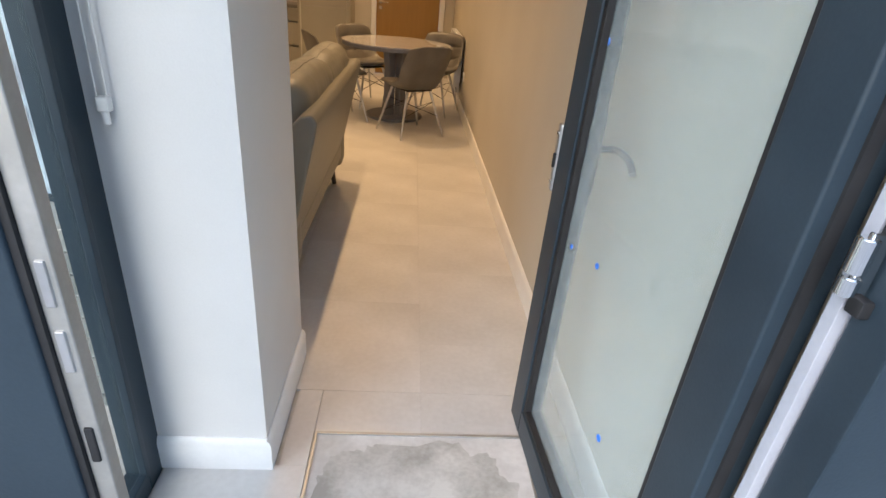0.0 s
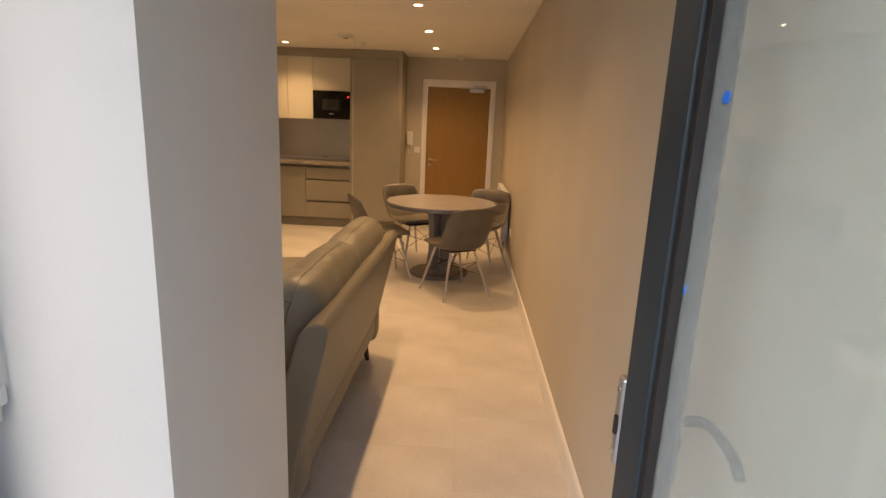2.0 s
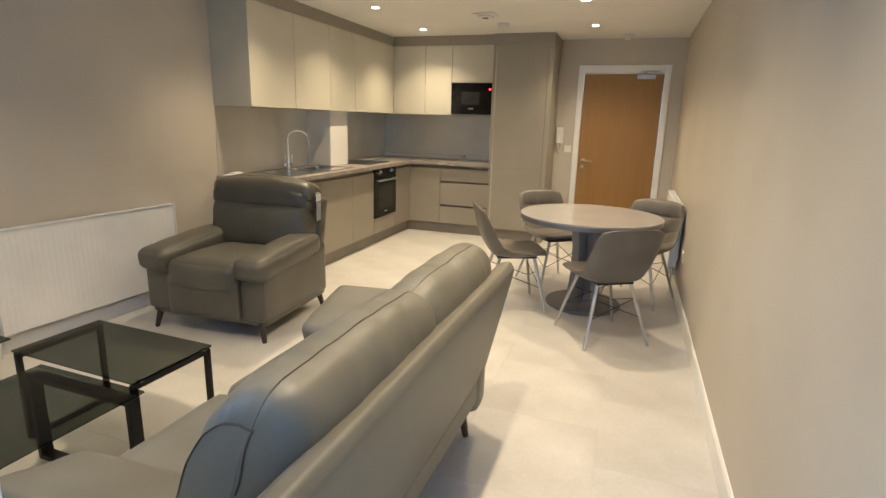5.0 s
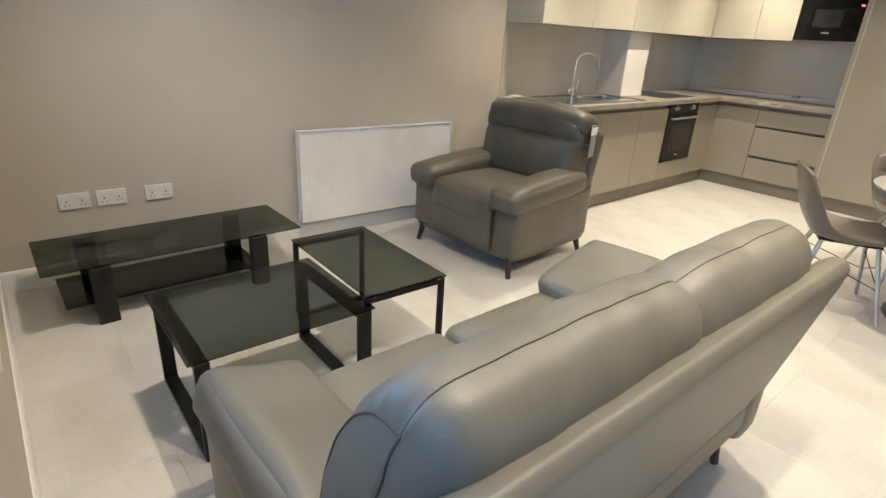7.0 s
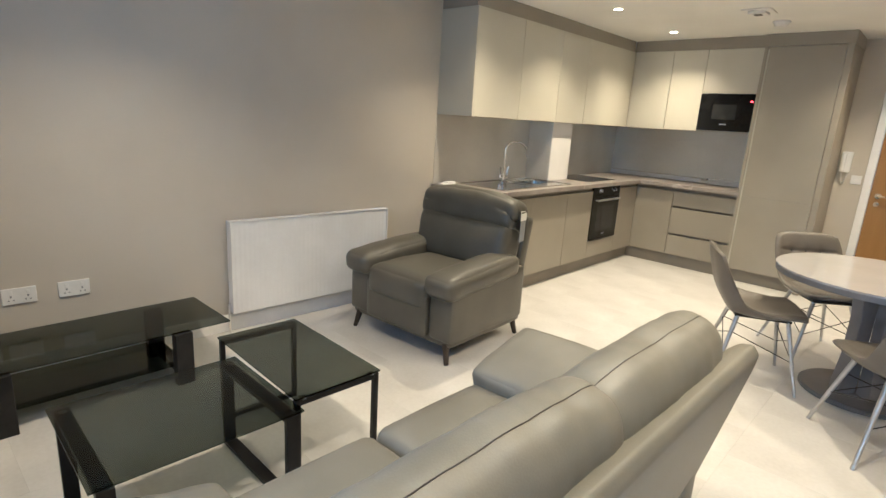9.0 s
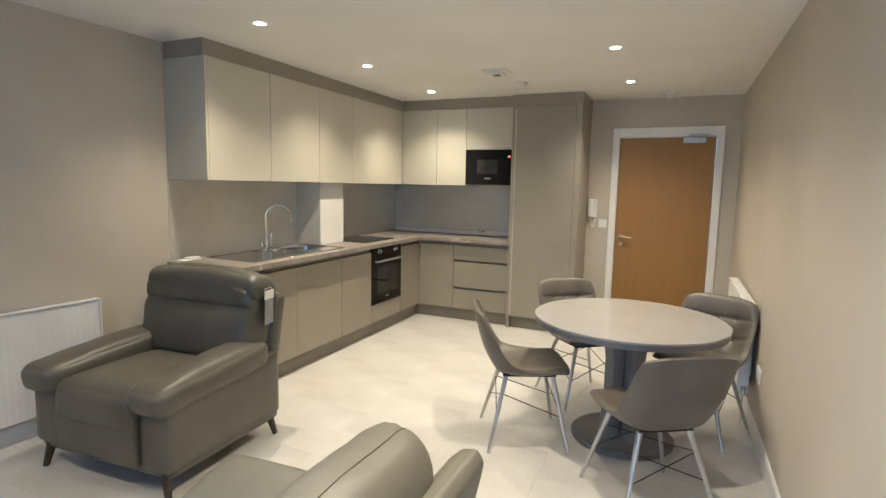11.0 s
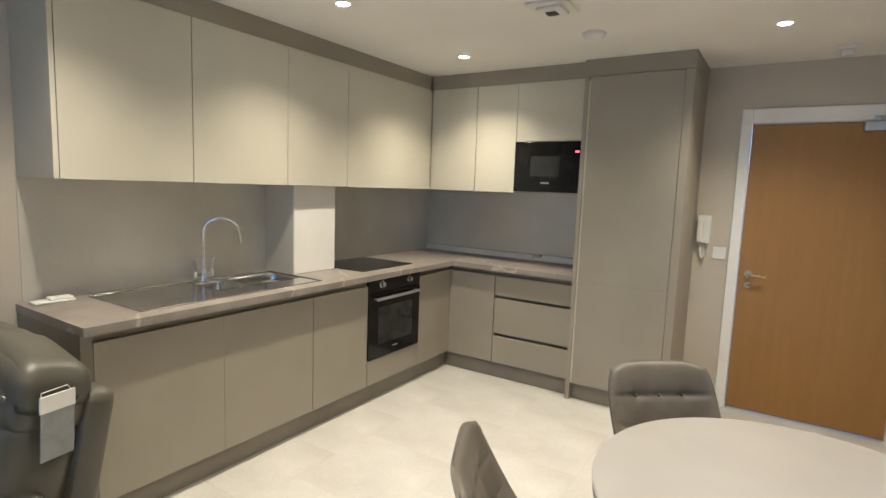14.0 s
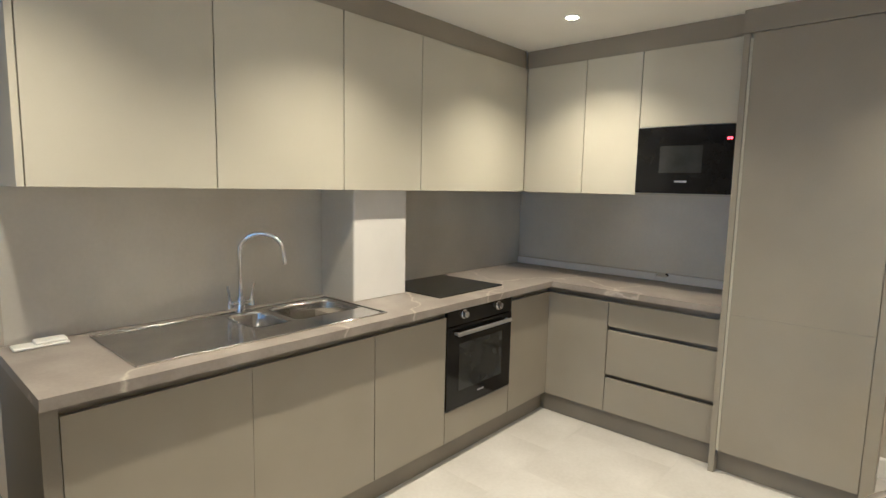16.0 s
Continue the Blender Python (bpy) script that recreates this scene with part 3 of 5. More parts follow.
# blind chain on the pier
CHAIN = thing("blind_chain", pose(-1.219, -0.342, 0.010), "white beaded roller blind chain with a plastic tensioner", "blind chain")
bm = bmesh.new()
for s in (-0.010, 0.010):
    z = 1.06
    while z < 2.30:
        b = bmesh.new()
        bmesh.ops.create_icosphere(b, subdivisions=1, radius=0.0022)
        join_into(bm, b, Matrix.Translation((s, -0.008, z)))
        z += 0.0065
    cyl(bm, (s, -0.008, 1.05), (s, -0.008, 2.3), 0.0012, seg=6)
part("bead_loop", bm, PLASTIC, CHAIN)
bm = boxes((-0.013, 0.013, -0.016, 0.007, 1.030, 1.062), r=0.005)
cyl(bm, (0, -0.006, 1.005), (0, -0.006, 1.032), 0.007, seg=14)
part("tensioner", bm, PLASTIC, CHAIN)

# outdoors
structure("ground", boxes((-80, 80, -80, 80, -0.30, -0.145)), GROUND, "pale concrete ground outside", "ground")
structure("pavement", boxes((-9, 3, -6, -1.0, -0.144, -0.03), (-9, -1.33, -1.0, -0.09, -0.144, -0.03)), GROUND, "pale concrete paving in front of the door", "pavement")
structure("wall_outer", boxes((-5.0, -2.42, -0.088, -0.002, -0.03, 2.8), (-2.42, -1.33, -0.088, -0.002, -0.03, WIN[2] + 0.018), (-2.42, -1.33, -0.088, -0.002, WIN[3], 2.8), (WIN[1] + 0.03, -1.33, -0.088, -0.002, WIN[2] + 0.018, WIN[3])), MORTAR, "pale mortar bed of the outer brick wall", "wall")

# ---- kitchen ----
CAB_X, WALL_X = -3.22, -3.455
BASE_Y, UP_Y = 6.455, 6.45


def cabinet(name, label, body, fronts, body_mat, front_mat, group="", extra=()):
    """A cabinet unit: carcass box and its fronts, each a part."""
    c = thing(name, pose(0, 0, 0), label, "cabinet", group)
    part("body", boxes(body), body_mat, c, smooth=False)
    for nm, f in fronts:
        part(nm, boxes(f, r=0.0018, seg=2), front_mat, c, smooth=30)
    return c


G = 0.0022
# wall units along the left wall
tops = 2.335
ys = [3.69, 4.294, 4.909, 5.432, 6.4495]
for a, b in zip(ys, ys[1:]):
    cabinet("wall_cabinet", "cashmere handleless wall cabinet above the splash panel", (KIT_L + 0.002, WALL_X - 0.022, a + 0.001, b - 0.001, 1.53, tops), [("door", (WALL_X - 0.020, WALL_X, a + G, b - G, 1.513, tops))], UPPER, UPPER, "kitchen wall cabinets")
tagged(structure("trim_end", boxes((KIT_L + 0.002, WALL_X + 0.002, 3.668, 3.688, 1.513, tops), r=0.001), UPPER, "cashmere end panel of the wall cabinets", "end panel"), kind="structure")
xs = [WALL_X + 0.001, -3.02, -2.668]
for a, b in zip(xs, xs[1:]):
    cabinet("wall_cabinet", "cashmere handleless wall cabinet in the kitchen corner", (a + 0.001, b - 0.001, UP_Y + 0.022, BACK - 0.002, 1.53, tops), [("door", (a + G, b - G, UP_Y, UP_Y + 0.020, 1.513, tops))], UPPER, UPPER, "kitchen wall cabinets")
mwc = thing("wall_cabinet", pose(0, 0, 0), "cashmere wall cabinet holding a built-in black microwave", "cabinet", "kitchen wall cabinets")
part("body", boxes((-2.667, -2.15, UP_Y + 0.022, BACK - 0.002, 1.90, tops), (-2.667, -2.65, UP_Y + 0.022, BACK - 0.002, 1.515, 1.899), (-2.165, -2.15, UP_Y + 0.022, BACK - 0.002, 1.515, 1.899), (-2.65, -2.165, UP_Y + 0.022, BACK - 0.002, 1.515, 1.525)), UPPER, mwc, smooth=False)
part("door", boxes((-2.668 + G, -2.15, UP_Y, UP_Y + 0.02, 1.902, tops), r=0.0018), UPPER, mwc)
structure("trim_filler", boxes((KIT_L + 0.002, WALL_X - 0.012, 3.67, 6.44, tops + 0.003, ROOM_H), (WALL_X - 0.012, -2.14, UP_Y + 0.012, BACK - 0.002, tops + 0.003, ROOM_H)), LOWER, "taupe filler board between wall cabinets and ceiling", "filler")

MW = thing("microwave", pose(-2.41, UP_Y - 0.004, 1.526), "built-in black glass microwave with red digits", "microwave")
part("case", boxes((-0.235, 0.235, 0.03, 0.40, 0.002, 0.368)), DARK_PLASTIC, MW, smooth=False)
door = part("door", boxes((-0.258, 0.258, -0.006, 0.028, 0.0, 0.372), r=0.003), BLACK_GLASS, MW)
part("window", boxes((-0.125, 0.105, -0.0085, -0.0065, 0.115, 0.265), r=0.0008), OVEN_WINDOW, door, "dark viewing window")
part("badge", boxes((-0.035, 0.03, -0.0085, -0.0065, 0.062, 0.072)), SILVER, door, "small pale maker's mark", smooth=False)
part("digits", boxes((0.222, 0.232, -0.0085, -0.0065, 0.292, 0.304), (0.236, 0.246, -0.0085, -0.0065, 0.292, 0.304)), RED_LED, door, "glowing red clock digits", smooth=False)

# tall unit
TALL = thing("tall_cabinet", pose(0, 0, 0), "tall taupe fridge housing with a split door", "cabinet")
TY = 6.405
part("body", boxes((-2.112, -1.452, TY + 0.022, BACK - 0.002, 0.13, 2.335)), LOWER, TALL, smooth=False)
part("side_panel", boxes((-2.142, -2.1125, TY - 0.002, BACK - 0.002, 0.0, 2.335), r=0.001), LOWER, TALL)
part("edge_profile", boxes((-2.1115, -2.098, TY + 0.002, TY + 0.021, 0.132, 2.31), r=0.001), UPPER, TALL, "pale vertical edge profile")
part("side_panel", boxes((-1.488, -1.450, TY - 0.002, TY + 0.021, 0.0, 2.335), (-1.451, -1.436, TY - 0.002, BACK - 0.002, 0.0, 2.335), r=0.001), LOWER, TALL)
part("door", boxes((-2.0965, -1.491, TY, TY + 0.020, 0.132, 0.8945), r=0.0008), LOWER, TALL)
part("door", boxes((-2.0965, -1.491, TY, TY + 0.020, 0.8955, 2.333), r=0.0008), LOWER, TALL)
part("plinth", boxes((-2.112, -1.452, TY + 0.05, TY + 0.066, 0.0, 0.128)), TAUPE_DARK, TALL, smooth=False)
part("cornice", boxes((-2.145, -1.432, TY - 0.004, BACK - 0.002, 2.336, ROOM_H - 0.001), r=0.001), LOWER, TALL)

# base units
ZB, ZT = 0.132, 0.845
cabinet("base_cabinet", "taupe handleless sink base cabinet", (KIT_L + 0.002, CAB_X - 0.022, 3.689, 4.904, 0.131, 0.70), [("door", (CAB_X - 0.020, CAB_X, 3.690, 4.2944, ZB, ZT)), ("door", (CAB_X - 0.020, CAB_X, 4.2952, 4.905 - G, ZB, ZT))], LOWER, LOWER, "kitchen base cabinets")
cabinet("base_cabinet", "narrow taupe handleless base cabinet beside the oven", (KIT_L + 0.002, CAB_X - 0.022, 4.906, 5.404, 0.131, 0.888), [("door", (CAB_X - 0.020, CAB_X, 4.905 + G, 5.405 - G, ZB, ZT))], LOWER, LOWER, "kitchen base cabinets")
ovc = thing("base_cabinet", pose(0, 0, 0), "taupe oven housing below the hob", "cabinet", "kitchen base cabinets")
part("body", boxes((KIT_L + 0.002, CAB_X - 0.022, 5.406, 6.003, 0.131, 0.308)), LOWER, ovc, smooth=False)
part("front", boxes((CAB_X - 0.020, CAB_X, 5.405 + G, 6.005 - G, ZB, 0.308), r=0.0018), LOWER, ovc)
crn = thing("base_cabinet", pose(0, 0, 0), "taupe corner base cabinet", "cabinet", "kitchen base cabinets")
part("body", boxes((KIT_L + 0.002, CAB_X - 0.022, 6.006, BACK - 0.002, 0.131, 0.888), (CAB_X - 0.022, -2.796, BASE_Y + 0.022, BACK - 0.002, 0.131, 0.888)), LOWER, crn, smooth=False)
part("door", boxes((CAB_X - 0.020, CAB_X, 6.005 + G, BASE_Y + 0.02, ZB, ZT), r=0.0018), LOWER, crn)
part("door", boxes((CAB_X + G, -2.793 - G, BASE_Y, BASE_Y + 0.020, ZB, ZT), r=0.0018), LOWER, crn)
drw = thing("drawer_cabinet", pose(0, 0, 0), "taupe base cabinet with three handleless drawers", "cabinet", "kitchen base cabinets")
part("body", boxes((-2.792, -2.144, BASE_Y + 0.030, BACK - 0.002, 0.131, 0.888)), SHADED_CHANNEL, drw, smooth=False)
for a, b in ((ZB, 0.352), (0.378, 0.662), (0.688, ZT)):
    part("drawer", boxes((-2.793 + G, -2.146, BASE_Y, BASE_Y + 0.020, a, b), r=0.0018), LOWER, drw)
structure("trim_channel", boxes((CAB_X - 0.021, CAB_X - 0.016, 3.689, 5.404, 0.846, 0.889), (CAB_X - 0.021, CAB_X - 0.016, 6.006, BASE_Y + 0.016, 0.846, 0.889), (CAB_X - 0.016, -2.146, BASE_Y + 0.016, BASE_Y + 0.021, 0.846, 0.889)), SHADED_CHANNEL, "recessed finger channel under the worktop, its shade in the colour", "finger channel")
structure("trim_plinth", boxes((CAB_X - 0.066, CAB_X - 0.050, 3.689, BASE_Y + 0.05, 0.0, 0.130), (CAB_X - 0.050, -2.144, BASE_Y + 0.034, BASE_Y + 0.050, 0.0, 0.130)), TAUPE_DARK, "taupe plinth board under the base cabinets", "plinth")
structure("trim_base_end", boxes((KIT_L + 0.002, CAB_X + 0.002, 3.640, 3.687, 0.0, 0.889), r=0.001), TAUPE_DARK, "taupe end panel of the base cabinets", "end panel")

OVEN = thing("oven", pose(CAB_X, 5.705, 0.312), "built-in black glass oven with two knobs and bar handle", "oven")
part("case", boxes((-0.55, -0.02, -0.285, 0.285, 0.004, 0.575)), DARK_PLASTIC, OVEN, smooth=False)
part("control_panel", boxes((-0.018, 0.006, -0.297, 0.297, 0.476, 0.592), r=0.003), BLACK_GLASS, OVEN)
odoor = part("door", boxes((-0.018, 0.008, -0.297, 0.297, 0.004, 0.472), r=0.003), BLACK_GLASS, OVEN)
part("window", boxes((0.0085, 0.0100, -0.20, 0.20, 0.10, 0.37), r=0.0006), OVEN_WINDOW, odoor, "dark viewing window")
part("badge", boxes((0.0085, 0.0098, -0.03, 0.03, 0.055, 0.064)), SILVER, odoor, "small pale maker's mark", smooth=False)
bm = bmesh.new()
box(bm, 0.034, 0.048, -0.25, 0.25, 0.424, 0.446, r=0.005)
for s in (-0.235, 0.235):
    box(bm, 0.006, 0.040, s - 0.008, s + 0.008, 0.428, 0.442, r=0.002)
part("handle", bm, SILVER, odoor, "silver bar handle")
for s in (-0.165, 0.155):
    bm = bmesh.new()
    cyl(bm, (0.005, s, 0.532), (0.012, s, 0.532), 0.026, seg=28)
    cyl(bm, (0.012, s, 0.532), (0.034, s, 0.532), 0.020, 0.017, seg=28, bev=0.002)
    part("knob", bm, CHROME, OVEN, "chrome control knob")

# worktop: an L around the sink cut-out
WT0, WT1 = 0.890, 0.928
bm = boxes((KIT_L + 0.006, -3.17, 3.635, 3.925, WT0, WT1), (KIT_L + 0.006, -3.745, 3.925, 5.0, WT0, WT1), (-3.275, -3.17, 3.925, 5.0, WT0, WT1), (KIT_L + 0.006, -3.17, 5.0, BACK - 0.006, WT0, WT1), (-3.17, -2.144, 6.405, BACK - 0.012, WT0, WT1))
bmesh.ops.remove_doubles(bm, verts=bm.verts[:], dist=0.0005)
structure("worktop", bm, WORKTOP, "brown marbled laminate worktop with pale veins", "worktop")

# splash panels and pipe boxing
structure("splash_left", boxes((KIT_L + 0.0005, KIT_L + 0.005, 3.664, 5.046, WT1 + 0.001, 1.512), (KIT_L + 0.0055, -3.562, 5.0465, 5.0495, WT1 + 0.001, 1.512), (KIT_L + 0.0005, KIT_L + 0.005, 5.424, BACK - 0.006, WT1 + 0.001, 1.512)), SPLASH, "satin grey splash panel behind sink and hob", "splash panel")
structure("splash_back", boxes((KIT_L + 0.006, -2.144, BACK - 0.006, BACK - 0.001, 0.985, 1.512)), SPLASH, "satin grey splash panel above the corner worktop", "splash panel")
bm = boxes((KIT_L + 0.012, -2.70, BACK - 0.034, BACK - 0.007, WT1 + 0.001, 0.978), (-2.699, -2.62, BACK - 0.030, BACK - 0.007, WT1 + 0.001, 0.958), (-2.619, -2.146, BACK - 0.044, BACK - 0.007, WT1 + 0.001, 0.984), r=0.004)
structure("trim_upstand", bm, WHITE_PANEL, "unfinished white strip at the back of the worktop", "upstand")
structure("pipe_boxing", boxes((KIT_L + 0.006, -3.556, 5.05, 5.42, WT1 + 0.001, 1.512), r=0.002), WHITE_PANEL, "white pipe boxing between worktop and wall cabinets", "boxing")

HOB = thing("hob", pose(-3.555, 5.735, WT1), "black glass hob set into the worktop", "hob")
part("glass", boxes((-0.25, 0.25, -0.29, 0.29, 0.0, 0.006), r=0.002), BLACK_GLASS, HOB)
# sink
SINK = thing("sink", pose(-3.51, 4.4625, WT1), "stainless steel one and a half bowl sink with drainer", "sink")
SX, SY = 0.25, 0.5525


def basin(bm, x0, x1, y0, y1, depth, r=0.04, n=5):
    """An open bowl with rounded corners and a rolled upper edge."""
    def ring(inset, z, rr):
        out = []
        for cx, cy, a0 in ((x1 - inset - rr, y1 - inset - rr, 0), (x0 + inset + rr, y1 - inset - rr, 90), (x0 + inset + rr, y0 + inset + rr, 180), (x1 - inset - rr, y0 + inset + rr, 270)):
            for k in range(n + 1):
                a = radians(a0 + 90 * k / n)
                out.append(bm.verts.new((cx + rr * math.cos(a), cy + rr * math.sin(a), z)))
        return out
    rings = [ring(-0.004, 0.0045, r), ring(0.0, 0.003, r), ring(0.006, -0.008, r), ring(0.012, -depth + 0.03, r), ring(0.03, -depth + 0.004, r * 0.8), ring(0.05, -depth, r * 0.6)]
    for a, b in zip(rings, rings[1:]):
        for k in range(len(a)):
            j = (k + 1) % len(a)
            bm.faces.new((a[k], b[k], b[j], a[j]))
    bm.faces.new(rings[-1])


b1, b2 = (-0.195, 0.115, 0.175, 0.525), (-0.195, 0.075, -0.035, 0.135)
bm = bmesh.new()
box(bm, -SX, SX, -SY, -0.045, 0.0, 0.0035, r=0.0015)
box(bm, b2[1], SX, -0.045, SY, 0.0, 0.0035, r=0.0015)
box(bm, -SX, -0.195, -0.045, SY, 0.0, 0.0035, r=0.0015)
box(bm, -0.195, b2[1], 0.137, 0.173, 0.0, 0.0035)
box(bm, -0.195, b2[1], 0.527, SY, 0.0, 0.0035)
box(bm, -0.195, b2[1], -0.045, -0.037, 0.0, 0.0035)
for s in (-1, 1):
    box(bm, s * SX - (0.006 if s > 0 else 0), s * SX + (0.006 if s < 0 else 0), -SY, SY, 0.003, 0.008, r=0.002)
    box(bm, -SX, SX, s * SY - (0.006 if s > 0 else 0), s * SY + (0.006 if s < 0 else 0), 0.003, 0.008, r=0.002)
part("rim", bm, SINK_STEEL, SINK)
for nm, (a0, a1, c0, c1), dp in (("main_bowl", (-0.195, 0.075, 0.173, 0.527), 0.15), ("half_bowl", (-0.195, 0.075, -0.037, 0.137), 0.10)):
    bm = bmesh.new()
    basin(bm, a0, a1, c0, c1, dp)
    bowl = part(nm, bm, SINK_STEEL, SINK, "polished steel bowl")
    bm = bmesh.new()
    cyl(bm, ((a0 + a1) / 2, (c0 + c1) / 2, -dp + 0.0005), ((a0 + a1) / 2, (c0 + c1) / 2, -dp + 0.006), 0.038, 0.034, seg=24)
    part("waste", bm, CHROME, bowl)
TAP = thing("mixer_tap", pose(-3.725, 4.515, WT1 + 0.0036), "chrome swan neck mixer tap with two levers", "tap")
bm = bmesh.new()
cyl(bm, (0, 0, 0), (0, 0, 0.006), 0.028, seg=28)
cyl(bm, (0, 0, 0.004), (0, 0, 0.075), 0.021, 0.018, seg=28)
cyl(bm, (0, -0.052, 0.045), (0, 0.052, 0.045), 0.013, seg=20)
part("body", bm, CHROME, TAP)
bm = bmesh.new()
pts = [(0, 0, 0.07), (0, 0, 0.29)] + [(0.075 * (1 - math.cos(a)), 0.075 * (1 - math.cos(a)) * 0.9, 0.29 + 0.085 * math.sin(a)) for a in (k * math.pi / 12 for k in range(1, 12))] + [(0.152, 0.137, 0.265), (0.154, 0.139, 0.235)]
tube(bm, pts, 0.0105, seg=16)
part("spout", bm, CHROME, TAP)
for s in (-1, 1):
    bm = bmesh.new()
    cyl(bm, (0, s * 0.052, 0.030), (0, s * 0.052, 0.062), 0.015, 0.013, seg=20, bev=0.002)
    cyl(bm, (0, s * 0.052, 0.06), (0.004, s * 0.064, 0.135), 0.005, 0.007, seg=12)
    part("lever", bm, CHROME, TAP)
TRAY = thing("sealant_tray", pose(-3.755, 3.755, WT1), "small white plastic tray on the worktop", "tray")
part("base", boxes((-0.035, 0.035, -0.085, 0.085, 0.0, 0.012), r=0.005), PLASTIC, TRAY)
part("rim", boxes((-0.030, 0.030, -0.020, 0.080, 0.010, 0.024), r=0.006), PLASTIC, TRAY)
CABLE = thing("cable_end", pose(-2.63, BACK - 0.02, 0.976), "short black cable end at the worktop strip", "cable")
bm = bmesh.new()
tube(bm, [(0, 0.01, 0.0), (0.0, -0.01, 0.004), (0.012, -0.02, 0.002), (0.02, -0.022, -0.004)], 0.006)
part("sheath", bm, GASKET, CABLE)

# ---- fixtures ----
for i, (x, y) in enumerate(DOWNLIGHTS):
    d = thing("downlight", pose(x, y, ROOM_H), "lit recessed ceiling downlight with white bezel", "downlight", "ceiling downlights")
    bm = bmesh.new()
    tube(bm, [(0.037 * math.cos(a), 0.037 * math.sin(a), -0.002) for a in (k * math.pi / 16 for k in range(33))], 0.005, seg=8)
    part("bezel", bm, PLASTIC, d)
    bm = bmesh.new()
    cyl(bm, (0, 0, -0.0005), (0, 0, -0.003), 0.030, seg=28)
    part("lens", bm, LED, d, "glowing lens")

ALARM = thing("ceiling_vent", pose(-1.95, 5.28, ROOM_H), "white square ceiling extract vent", "vent")
part("plate", boxes((-0.105, 0.105, -0.105, 0.105, -0.014, -0.0005), r=0.005), PLASTIC, ALARM)
part("centre_plate", boxes((-0.065, 0.065, -0.065, 0.065, -0.032, -0.0145), r=0.006), PLASTIC, ALARM)
part("sensor", boxes((-0.028, 0.028, -0.028, 0.028, -0.037, -0.0325), r=0.002), DARK_PLASTIC, ALARM)
SMOKE = thing("smoke_alarm", pose(-1.90, 5.80, ROOM_H), "white round smoke alarm on the ceiling", "smoke alarm")
bm = bmesh.new()
cyl(bm, (0, 0, -0.0005), (0, 0, -0.016), 0.068, seg=36, bev=0.002)
part("base", bm, PLASTIC, SMOKE)
bm = bmesh.new()
cyl(bm, (0, 0, -0.0165), (0, 0, -0.044), 0.060, 0.046, seg=36, bev=0.004)
part("cover", bm, PLASTIC, SMOKE)
SENS = thing("ceiling_sensor", pose(-0.66, 6.70, ROOM_H), "small white square detector on the ceiling", "detector")
part("base", boxes((-0.055, 0.055, -0.045, 0.045, -0.02, -0.0005), r=0.003), PLASTIC, SENS)
part("head", boxes((-0.032, 0.032, -0.03, 0.03, -0.055, -0.0205), r=0.006), PLASTIC, SENS)

PHONE = thing("entry_phone", pose(-1.372, BACK, 1.20), "white wall entry phone with a coiled cord", "entry phone")
part("base", boxes((-0.045, 0.045, -0.030, -0.001, 0.0, 0.20), r=0.006), PLASTIC, PHONE)
part("handset", boxes((-0.043, -0.002, -0.062, -0.031, 0.004, 0.196), r=0.012, seg=3), PLASTIC, PHONE)
bm = bmesh.new()
tube(bm, [(-0.022 + 0.006 * math.cos(k * 1.2) + 0.055 * (k / 90), -0.030 + 0.006 * math.sin(k * 1.2), 0.004 - 0.115 * math.sin(math.pi * min(1, k / 90 + 0.02))) for k in range(91)], 0.0028, seg=6)
part("cord", bm, PLASTIC, PHONE, "white coiled cord")
SW = thing("light_switch", pose(-1.262, BACK, 1.135), "white light switch beside the entrance door", "switch")
part("plate", boxes((-0.043, 0.043, -0.010, -0.001, -0.043, 0.043), r=0.003), PLASTIC, SW)
part("rocker", boxes((-0.012, 0.012, -0.015, -0.0105, -0.018, 0.018), r=0.002), PLASTIC, SW)

left_ang = math.atan2(KIT_L - LIV_L, KIT_Y)


def left_wall(y, off=0.0):
    return LIV_L + (KIT_L - LIV_L) * y / KIT_Y + off


def socket(m, group, label):
    s = thing("wall_socket", m, label, "socket", group)
    part("plate", boxes((0.0005, 0.010, -0.073, 0.073, -0.043, 0.043), r=0.003), PLASTIC, s)
    for dy in (-0.036, 0.036):
        part("rocker", boxes((0.0102, 0.014, dy - 0.008, dy + 0.008, 0.012, 0.030), r=0.0015), PLASTIC, s)
        part("pin_holes", boxes((0.0100, 0.0112, dy - 0.004, dy + 0.004, -0.006, 0.004), (0.0100, 0.0112, dy - 0.014, dy - 0.007, -0.024, -0.018), (0.0100, 0.0112, dy + 0.007, dy + 0.014, -0.024, -0.018)), TAG, s, smooth=False)
    return s


for y in (0.60, 0.775, 1.015):
    socket(Matrix.Translation((left_wall(y), y, 0.455)) @ Matrix.Rotation(-left_ang, 4, "Z"), "sockets above the low table", "white double wall socket above the low glass table")
socket(Matrix.Translation((RIGHT, 4.62, 0.41)) @ Matrix.Rotation(math.pi, 4, "Z"), "", "white wall socket beside the radiator")


